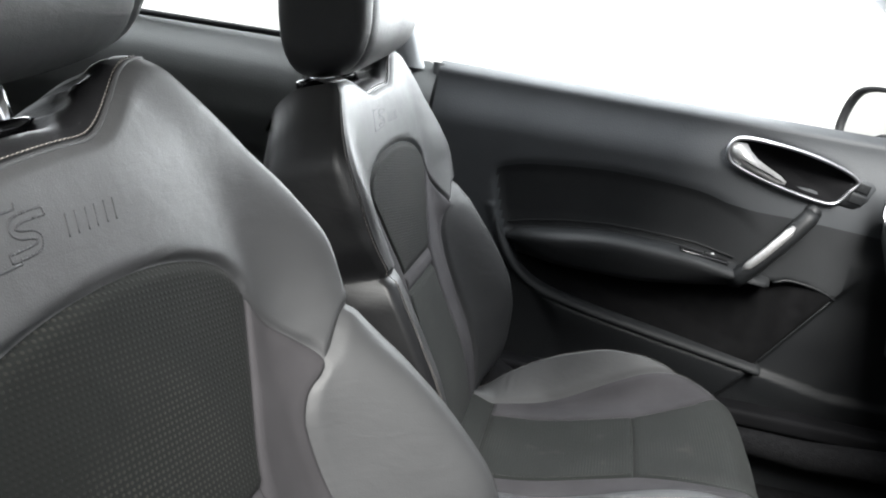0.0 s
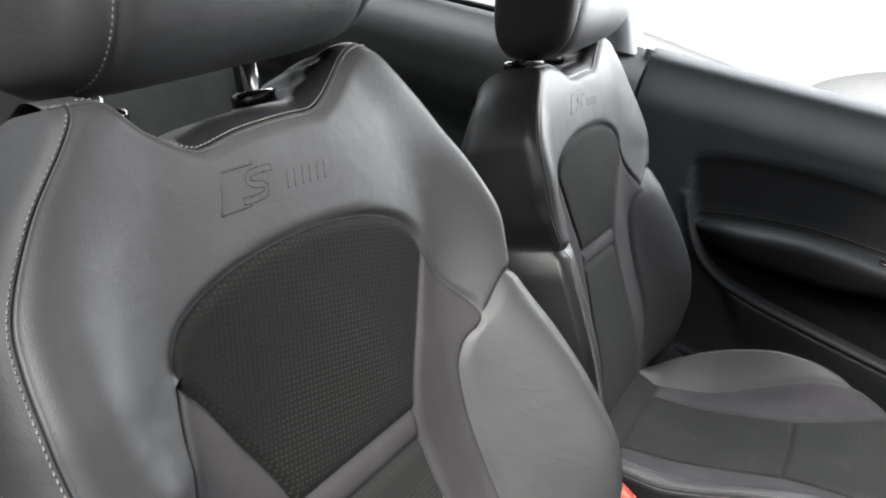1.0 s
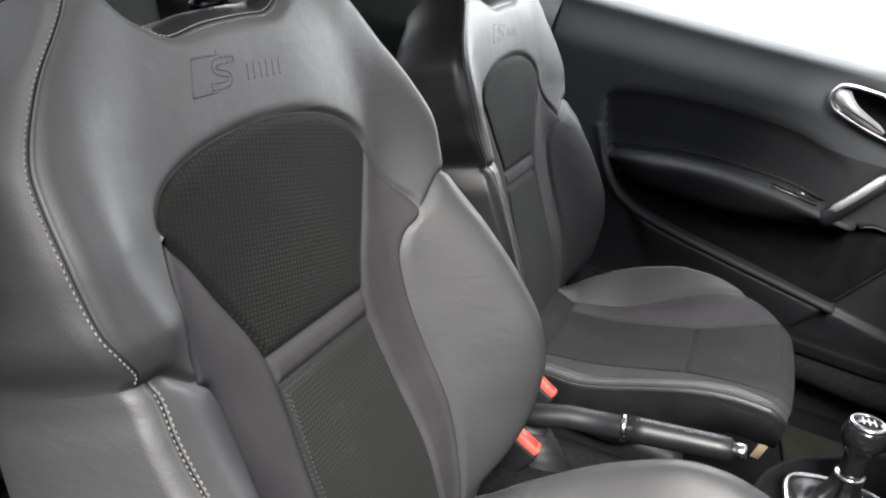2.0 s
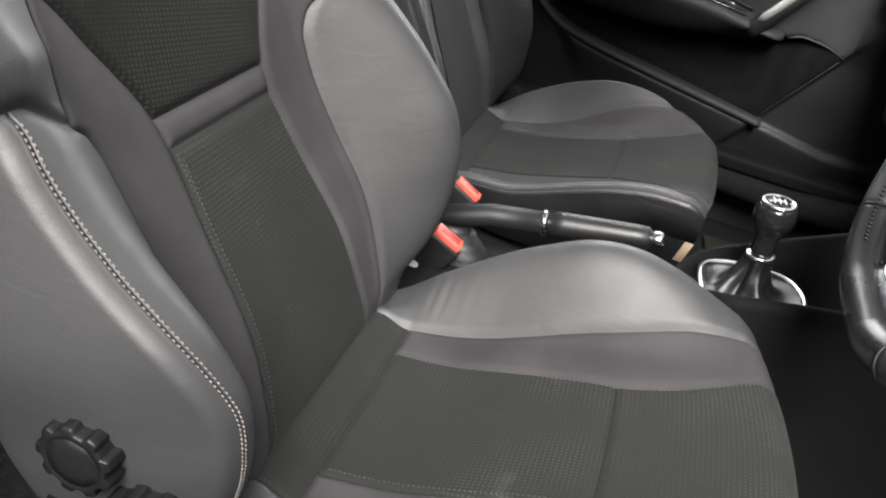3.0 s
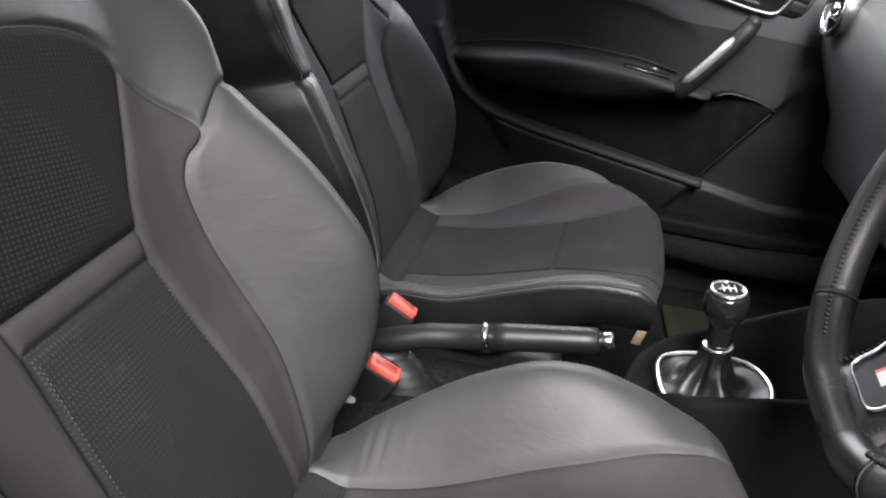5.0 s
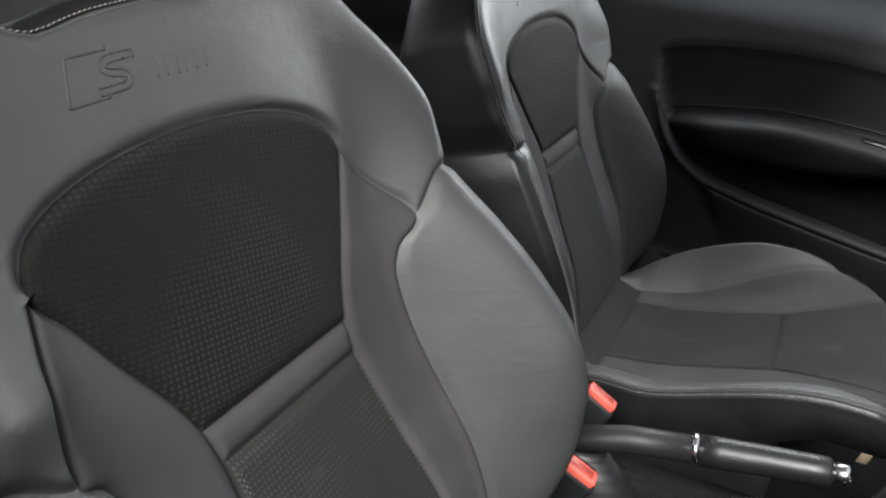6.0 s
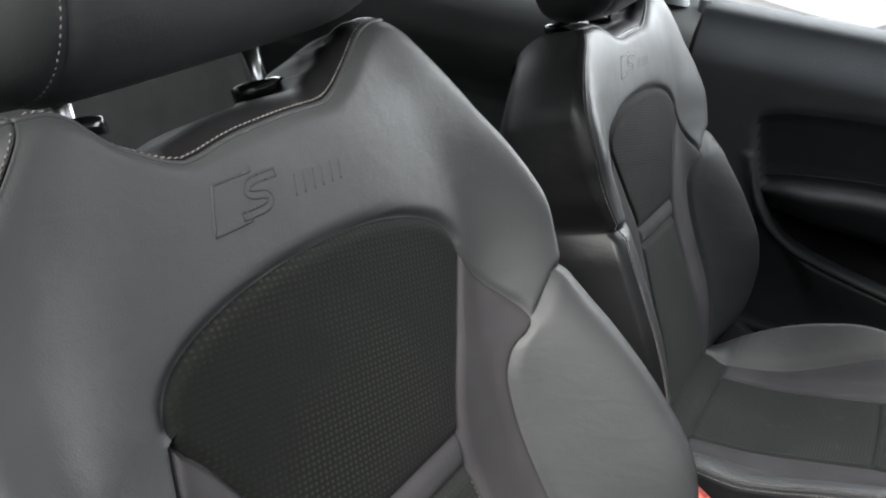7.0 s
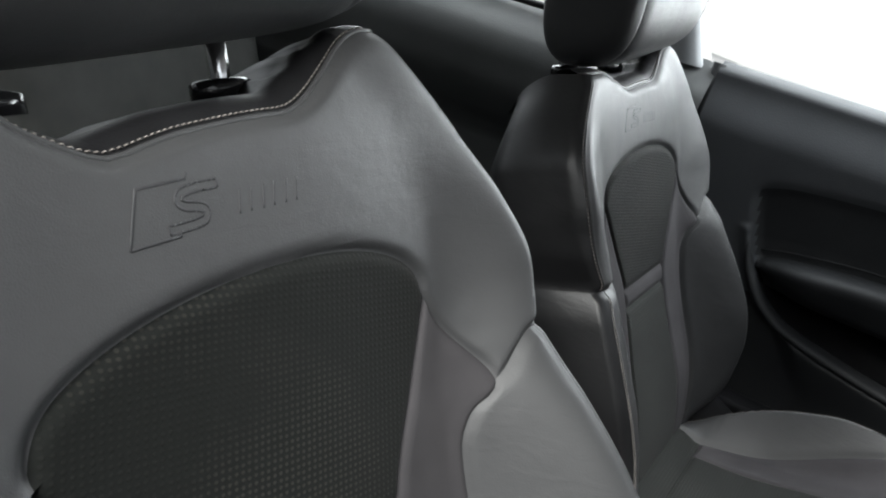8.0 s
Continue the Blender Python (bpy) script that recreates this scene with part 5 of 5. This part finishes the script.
for k in np.linspace(0, 1, 26):
    row = []
    for i in range(64):
        q = np.array(ringpts[i])
        a = 2 * math.pi * i / 64 + math.pi
        rad = max(0.0, 1 - k / 0.42) ** 1.5
        c = np.array([0.357, 0.335, 0.404 + 0.060 * max(0.0, (k - 0.16) / 0.84) ** 0.85])
        wide = 0.0150 + 0.008 * float(smooth(k, 0.8, 0.3))
        fold = 1 + (0.22 * math.sin(4 * a + 2.2 * k) + 0.10 * math.sin(9 * a)) * math.sin(math.pi * min(1.0, k * 1.1)) ** 0.7
        pt = (c + np.array([math.cos(a), math.sin(a), 0]) * wide * fold) * (1 - rad) + q * rad
        row.append(pt + np.array([0, 0, 0.006 * math.sin(4 * a) * math.sin(math.pi * min(1.0, k * 2))]))
    P.append(row)
sheet(bm, np.array(P), None, True)
part("boot", shift(bm, gl), DARKHIDE, gear, "creased black leather boot")
tilt = Matrix.Translation((0.357, 0.335, 0.458)) @ Matrix.Rotation(radians(-6), 4, "Y")
bm = bmesh.new()
lathe(bm, [(0.0155, 0.001), (0.0168, 0.002), (0.0168, 0.005), (0.015, 0.006)], tilt, 28)
part("collar", shift(bm, gl), CHROME, gear, "chrome collar")
bm = bmesh.new()
lathe(bm, [(0.0125, 0.006), (0.0132, 0.010), (0.0128, 0.022), (0.0142, 0.032), (0.0190, 0.040), (0.0224, 0.048), (0.0232, 0.056), (0.0218, 0.064), (0.0192, 0.069), (0.0, 0.070)], tilt, 36)
knob = part("knob", shift(bm, gl), GLOSS, gear, "glossy black gear knob")
bm = bmesh.new()
lathe(bm, [(0.0195, 0.0680), (0.0195, 0.0705), (0.0175, 0.0722), (0.0150, 0.0718), (0.0150, 0.0690)], tilt, 36)
part("knob_ring", shift(bm, gl), CHROME, knob, "chrome knob ring")
bm = bmesh.new()
lathe(bm, [(0.0152, 0.0690), (0.0152, 0.0712), (0.0, 0.0722)], tilt, 32)
part("knob_cap", shift(bm, gl), GLOSS, knob, "black knob cap")
bm = bmesh.new()
for cx, cy, sx, sy in ((-0.006, 0, 0.0011, 0.014), (0.0, 0, 0.0011, 0.014), (0.006, 0, 0.0011, 0.014), (0.0, 0, 0.0132, 0.0011)):
    block(bm, (sx, sy, 0.0008), tilt @ Matrix.Translation((cx, cy, 0.0724)), 0)
part("shift_pattern", shift(bm, gl), WHITE, knob, "pale gate lines")

brake = thing("handbrake", (0.10, 0.355, 0.33), "black leather handbrake lever with chrome ring and button", "handbrake")
bl = Vector(brake.location)
bm = bmesh.new()
tube(bm, [(-0.04, 0.352, 0.350), (0.0, 0.353, 0.378), (0.05, 0.355, 0.395), (0.112, 0.357, 0.405)], [0.015, 0.0152, 0.0150, 0.0150], 18, 0.95)
part("lever", shift(bm, bl), BLACK, brake, "black lower lever sleeve")
bm = bmesh.new()
tube(bm, [(0.113, 0.357, 0.4055), (0.119, 0.357, 0.407)], [0.0172, 0.0172], 22)
part("ring", shift(bm, bl), CHROME, brake, "chrome ring")
bm = bmesh.new()
tube(bm, [(0.120, 0.357, 0.407), (0.14, 0.357, 0.411), (0.18, 0.3555, 0.419), (0.22, 0.354, 0.4265), (0.236, 0.353, 0.4295), (0.239, 0.353, 0.430)], [0.0162, 0.0160, 0.0154, 0.0150, 0.0145, 0.011], 20)
part("grip", shift(bm, bl), SHADEHIDE, brake, "stitched leather grip")
bm = bmesh.new()
line_ = [(0.124 + 0.11 * k, 0.357 - 0.004 * k - 0.0035, 0.4075 + 0.0215 * k + 0.0166) for k in np.linspace(0, 1, 20)]
stitches(bm, line_, [(0, -0.2, 1)] * 20, 0.003, 0.002, 0.0009)
tagged(part("grip_stitching", shift(bm, bl), EMBOSS, brake), kind="stuff")
bm = bmesh.new()
tube(bm, [(0.238, 0.353, 0.430), (0.252, 0.3525, 0.4328), (0.254, 0.3525, 0.4332)], [0.0105, 0.0105, 0.0085], 18)
part("button", shift(bm, bl), CHROME, brake, "chrome release button")
bm = bmesh.new()
P = []
for k in np.linspace(0, 1, 10):
    P.append([(0.02 + (0.055 - 0.025 * k) * math.cos(a) - 0.02 * k, 0.354 + (0.030 - 0.013 * k) * math.sin(a), 0.326 + 0.045 * k + 0.003 * math.sin(9 * k * 3)) for a in np.linspace(0, 2 * math.pi, 25)[:-1]])
sheet(bm, np.array(P), None, True)
part("gaiter", shift(bm, bl), DARKHIDE, brake, "black leather gaiter")


def buckle(place, lean, label, sleeved=False):
    root = thing("seat_belt_buckle", (place[0] - 0.02, place[1], FLOOR + 0.10), label, "seat belt buckle", "belt buckles")
    ref = Vector(root.location)
    m = Matrix.Translation(place) @ Matrix.Rotation(radians(lean), 4, "X") @ Matrix.Rotation(radians(28), 4, "Y")
    bm_ = bmesh.new()
    block(bm_, (0.046, 0.025, 0.050), m @ Matrix.Translation((0, 0, -0.028)), 0.005)
    part("buckle_body", shift(bm_, ref), BLACK, root, "black plastic buckle body")
    bm_ = bmesh.new()
    block(bm_, (0.038, 0.0175, 0.010), m @ Matrix.Translation((0.0, -0.0025, 0.0002)), 0.003)
    part("red_button", shift(bm_, ref), RED, root, "red release button")
    bm_ = bmesh.new()
    block(bm_, (0.028, 0.0105, 0.003), m @ Matrix.Translation((0.0, -0.0025, 0.0044)), 0.001, 1)
    part("button_recess", shift(bm_, ref), DEEPRED, root, "darker pressed face of the button")
    bm_ = bmesh.new()
    block(bm_, (0.034, 0.003, 0.006), m @ Matrix.Translation((0.0, 0.0105, -0.0015)), 0.001)
    part("slot", shift(bm_, ref), GLOSS, root)
    bm_ = bmesh.new()
    base_ = m @ Vector((0, 0, -0.06))
    tube(bm_, [tuple(base_), tuple(base_ + Vector((-0.015, 0, -0.03))), (place[0] - 0.05, place[1], FLOOR + 0.10)], 0.014, 12, 0.5)
    part("stalk", shift(bm_, ref), BLACK, root, "black buckle stalk")
    if sleeved:
        bm_ = bmesh.new()
        block(bm_, (0.050, 0.030, 0.026), m @ Matrix.Translation((-0.006, -0.004, -0.066)), 0.006, 3)
        part("sleeve", shift(bm_, ref), PILLAR, root, "light grey plastic sleeve under the buckle")
    return root


buckle((0.012, 0.313, 0.372), 8, "black belt buckle with a red button beside the driver's seat", True)
buckle((0.008, 0.451, 0.372), -6, "black belt buckle with a red button beside the passenger seat")

tag = thing("paper_tag", (0.340, 0.640, 0.284), "small beige paper tag hanging below the passenger seat cushion", "tag")
bm = bmesh.new()
block(bm, (0.015, 0.0015, 0.038), pose(0, 0, 0, 6, 10, 14), 0.0005, 1)
part("tag_sheet", bm, BEIGE, tag)

# mat in the passenger footwell
MAT = material("worn_mat_pile", (0.013, 0.013, 0.010), 0.95, 0.0, 0.1)
tint(MAT, (0.010, 0.0102, 0.008), (0.017, 0.017, 0.0135), 14.0)
relief(MAT, [("noise", 420.0, 0.5, 0.002), ("noise", 30.0, 0.3, 0.004)])
foot_mat = thing("carpet_floor_mat", (0.62, 0.72, FLOOR), "dark olive-black carpet mat on the passenger floor", "floor mat")
bm = bmesh.new()
block(bm, (0.41, 0.44, 0.010), Matrix.Translation((0.01, 0, 0.0055)), 0.004, 2)
part("mat_cover", bm, MAT, foot_mat)

# paper on the driver's floor
mat_ob = thing("paper_floor_mat", (0.66, 0.02, FLOOR), "creased white paper mat on the driver's floor", "floor mat")
bm = bmesh.new()
xs, ys = np.linspace(-0.30, 0.28, 40), np.linspace(-0.26, 0.215, 34)
P = np.array([[(x + 0.012 * math.sin(9 * y), y + 0.006 * math.sin(14 * x), 0.004 + 0.004 * (1 + noise.noise((x * 9, y * 9, 0.3)))) for y in ys] for x in xs])
sheet(bm, P)
sheet(bm, P - np.array([0, 0, 0.0015]))
part("paper_sheet", bm, PAPER, mat_ob)

# ---- steering wheel ----
wheel = thing("steering_wheel", (0.3905, 0.092, 0.5445), "black leather steering wheel with chrome-framed lower spoke", "steering wheel")
wheel.rotation_euler = (0, 0, radians(1.3))
wl_ = Vector(wheel.location)
ta, STEER = radians(16), radians(8.2)
WU, WN = Vector((math.sin(ta), 0, math.cos(ta))), Vector((-math.cos(ta), 0, math.sin(ta)))
WC = wl_ + WU * 0.168


def wp(side, up, out=0.0):
    """A point of the wheel, which is turned a little."""
    a_, b_ = side * math.cos(STEER) - up * math.sin(STEER), side * math.sin(STEER) + up * math.cos(STEER)
    return WC + Vector((0, 1, 0)) * a_ + WU * b_ + WN * out


def rim_pt(a):
    """The rim's middle line: round, and flat at the bottom."""
    y, u = 0.173 * math.sin(a), -0.173 * math.cos(a)
    return y, -0.168 + 0.25 * (u + 0.168) if u < -0.168 else u


def spoke_out(u):
    """How far the lower spoke stands out of the wheel's plane."""
    return 0.004 - 0.55 * max(0.0, u + 0.150)



GRIP = material("perforated_grip_leather", (0.03, 0.03, 0.032), 0.45)
tint(GRIP, (0.024, 0.024, 0.026), (0.037, 0.037, 0.039), 20.0)
relief(GRIP, [("cells", 520.0, 0.35, 0.0004)])
STITCH = material("dark_cross_thread", (0.035, 0.03, 0.03), 0.7)
tint(STITCH, (0.022, 0.02, 0.02), (0.05, 0.043, 0.043), 120.0)
RIMHIDE = material("polished_rim_leather", (0.013, 0.013, 0.014), 0.32)
tint(RIMHIDE, (0.010, 0.010, 0.011), (0.017, 0.017, 0.018), 14.0)
relief(RIMHIDE, [("noise", 40.0, 0.12, 0.002), ("cells", 1100.0, 0.14, 0.0004)])
uneven_gloss(RIMHIDE, 0.20, 0.34, 12.0)


def rim_arc(name, a0, a1, mat, label):
    bm_ = bmesh.new()
    rows_ = []
    for a in np.linspace(a0, a1, 40):
        y, u = rim_pt(a)
        c = wp(y, u)
        o = (wp(math.sin(a), -math.cos(a)) - WC).normalized()
        rr = 0.0185
        rows_.append([tuple(c + o * rr * math.cos(q) + WN * rr * 0.92 * math.sin(q)) for q in np.linspace(0, 2 * math.pi, 21)[:-1]])
    vs_ = sheet(bm_, np.array(rows_), None, True)
    cap(bm_, vs_[0])
    cap(bm_, vs_[-1])
    return part(name, shift(bm_, wl_), mat, wheel, label)


rim_arc("rim", -0.512, 0.676, RIMHIDE, "smooth leather lower rim")
rim_arc("rim_grip", 0.68, 2.2, GRIP, "perforated leather rim grip")
rim_arc("rim_grip", -2.2, -0.516, GRIP, "perforated leather rim grip")
rim_arc("rim", 2.21, 2 * math.pi - 2.21, RIMHIDE, "")
SPOKE = [(-0.172, 0.088), (-0.162, 0.062), (-0.152, 0.047), (-0.135, 0.043), (-0.115, 0.046), (-0.085, 0.058)]
bm = bmesh.new()
P = []
for k in np.linspace(0, 1, 24):
    u = -0.172 + 0.087 * k
    w = float(pchip(u, SPOKE))
    P.append([tuple(wp(w * q, u, spoke_out(u) - 0.012 * abs(q) ** 6)) for q in np.linspace(-1, 1, 25)])
sheet(bm, np.array(P))
sheet(bm, np.array(P) - np.array(WN) * 0.014)
part("lower_spoke", shift(bm, wl_), RIMHIDE, wheel, "leather-covered lower spoke")
PLATE = [(-0.0245, -0.138), (0.0, -0.1395), (0.0245, -0.138), (0.0295, -0.122), (0.0347, -0.103), (0.018, -0.1065), (0.0, -0.1075), (-0.018, -0.1065), (-0.0347, -0.103), (-0.0295, -0.122)]
bm = bmesh.new()
fr = loop_curve([tuple(wp(y, u, spoke_out(u) + 0.005)) for y, u in PLATE], 80)
hoop(bm, fr, 0.0018, 1.0, 8, tuple(WN))
plate = part("spoke_frame", shift(bm, wl_), CHROME, wheel, "chrome frame on the spoke")
bm = bmesh.new()
cap(bm, [bm.verts.new(Vector(p) - WN * 0.001) for p in fr])
part("spoke_plate", shift(bm, wl_), BLACK, plate)
for y0, w, mt in ((0.0092, 0.0012, RED), (0.0, 0.0075, SILVER)):
    bm = bmesh.new()
    a_, b_ = -0.1265, -0.1155
    cap(bm, [bm.verts.new(wp(y0 + dy * w, u, spoke_out(u) + 0.0047)) for dy, u in ((-1, a_), (1, a_), (1, b_), (-1, b_))])
    part("badge", shift(bm, wl_), mt, plate, "small plain badge", flat=True)
# stitching along the inner edge of the rim and the spoke
bm = bmesh.new()
for lo_, hi_ in ((0.42, 2.2), (-2.2, -0.42)):
    pts, nor = [], []
    for a in np.linspace(lo_, hi_, 90):
        y, u = rim_pt(a)
        o = (wp(math.sin(a), -math.cos(a)) - WC).normalized()
        n_ = o * -0.75 + WN * 0.66
        pts.append(tuple(wp(y, u) + n_ * 0.0186))
        nor.append(tuple(n_))
    stitches(bm, pts, nor, 0.0018, 0.0026, 0.0032)
for sg in (-1, 1):
    us_ = np.linspace(-0.160, -0.10, 20)
    stitches(bm, [tuple(wp(sg * (float(pchip(u, SPOKE)) - 0.004), u, spoke_out(u) - 0.002)) for u in us_], [tuple(WN)] * 20, 0.0018, 0.0026, 0.0032)
tagged(part("wheel_stitching", shift(bm, wl_), STITCH, wheel, "dark cross stitching"), kind="stuff")
# seams where the smooth leather meets the perforated grips
for a in (0.678, -0.514):
    bm = bmesh.new()
    y, u = rim_pt(a)
    o = (wp(math.sin(a), -math.cos(a)) - WC).normalized()
    hoop(bm, [tuple(wp(y, u) + (o * math.cos(q) + WN * math.sin(q) * 0.93) * 0.0186) for q in np.linspace(0, 2 * math.pi, 33)[:-1]], 0.0009, 1.0, 6, tuple(Vector((0, 1, 0)) * math.cos(a) + WU * math.sin(a)))
    part("rim_seam", shift(bm, wl_), EMBOSS, wheel)
bm = bmesh.new()
m = Matrix(((0, WU.x, WN.x, 0), (1, WU.y, WN.y, 0), (0, WU.z, WN.z, 0), (0, 0, 0, 1)))
m.translation = WC - WN * 0.012
lathe(bm, [(0.098, -0.045), (0.106, -0.02), (0.104, 0.0), (0.094, 0.018), (0.07, 0.030), (0.04, 0.036), (0.0, 0.038)], m, 48)
hub = part("hub", shift(bm, wl_), CONSOLE, wheel, "round black hub cover")
bm = bmesh.new()
lathe(bm, [(0.048, 0.033), (0.048, 0.038), (0.044, 0.039), (0.044, 0.033)], m, 44)
part("hub_ring", shift(bm, wl_), CHROME, hub, "chrome hub ring")
for s in (-1, 1):
    bm = bmesh.new()
    P = [[tuple(wp(s * (0.05 + 0.12 * k), 0.03 * (1 - k) + q * (0.034 - 0.008 * k), -0.008 + 0.004 * (1 - q * q))) for q in np.linspace(-1, 1, 9)] for k in np.linspace(0, 1, 10)]
    sheet(bm, np.array(P))
    sheet(bm, np.array(P) - np.array(WN) * 0.012)
    sp = part("side_spoke", shift(bm, wl_), BLACK, wheel)
    bm = bmesh.new()
    m2 = m.copy()
    m2.translation = wp(s * 0.10, 0.008, 0.0)
    lathe(bm, [(0.013, -0.004), (0.013, 0.010), (0.010, 0.013), (0.0, 0.013)], m2, 20)
    part("spoke_button", shift(bm, wl_), ALU, sp, "silver spoke button")
bm = bmesh.new()
tube(bm, [tuple(WC - WN * 0.03), tuple(WC - WN * 0.12), tuple(WC - WN * 0.26)], [0.05, 0.055, 0.06], 24)
part("column_cover", shift(bm, wl_), CONSOLE, wheel, "black steering column cover")
for s in (-1, 1):
    bm = bmesh.new()
    tube(bm, [tuple(wp(s * 0.04, 0.02, -0.075)), tuple(wp(s * 0.10, 0.03, -0.065)), tuple(wp(s * 0.155, 0.045, -0.05))], [0.008, 0.007, 0.010], 12, 0.7)
    part("stalk", shift(bm, wl_), BLACK, wheel, "black column stalk")

# ---- back seat ----
SEATBACK = material("grey_back_seat_cloth", (0.075, 0.08, 0.075), 0.85, 0.0, 0.2)
tint(SEATBACK, (0.024, 0.025, 0.0235), (0.036, 0.037, 0.0355), 16.0)
relief(SEATBACK, [("noise", 500.0, 0.4, 0.0006), ("noise", 10.0, 0.3, 0.006)])
bench = thing("back_seat", (-0.95, 0.375, FLOOR), "dark grey two-place back seat with headrests", "back seat")
be = Vector(bench.location)
for y0, y1, nm in ((-0.30, 0.37, "backrest_half"), (0.38, 1.05, "backrest_half")):
    bm = bmesh.new()
    f, g = np.linspace(0, 1, 26), np.linspace(0, 1, 22)
    P = []
    for q in g:
        z = 0.40 + 0.40 * q
        row = []
        for k in f:
            y = y0 + (y1 - y0) * k
            pil = (1 - abs(2 * k - 1) ** 6) * (1 - max(0, q - 0.9) * 6)
            row.append((-0.98 - 0.16 * q + 0.07 * pil + 0.03 * math.cos((k - 0.5) * 2 * math.pi) * -0.5 - 0.008 * math.exp(-((abs(k - 0.5) - 0.28) / 0.012) ** 2), y, z))
        P.append(row)
    P.append([(x - 0.12, y, z + 0.005) for x, y, z in P[-1]])
    sheet(bm, np.array(P))
    part(nm, shift(bm, be), SEATBACK, bench)
    bm = bmesh.new()
    f = np.linspace(0, 1, 20)
    P = []
    for q in np.linspace(0, 1, 16):
        x = -1.0 + 0.44 * q
        P.append([(x, y0 + (y1 - y0) * k, 0.43 + 0.03 * q - 0.06 * max(0, q - 0.85) / 0.15 - 0.02 * (1 - abs(2 * k - 1) ** 4) - 0.02 * math.exp(-((k - 0.5) / 0.25) ** 2)) for k in f])
    P.append([(x + 0.01, y, 0.20) for x, y, z in P[-1]])
    sheet(bm, np.array(P))
    part("bench_cushion", shift(bm, be), SEATBACK, bench)
    bm = bmesh.new()
    yc = (y0 + y1) / 2
    P = []
    for k in np.linspace(-1, 1, 15):
        q = (1 - abs(k) ** 4) ** 0.25 if abs(k) < 1 else 0.05
        P.append([(-1.13 + 0.045 * q * math.cos(a), yc + 0.12 * k, 0.86 + 0.055 * q * math.sin(a)) for a in np.linspace(0, 2 * math.pi, 21)[:-1]])
    vs = sheet(bm, np.array(P), None, True)
    cap(bm, vs[0])
    cap(bm, vs[-1])
    part("rear_headrest", shift(bm, be), SEATBACK, bench)
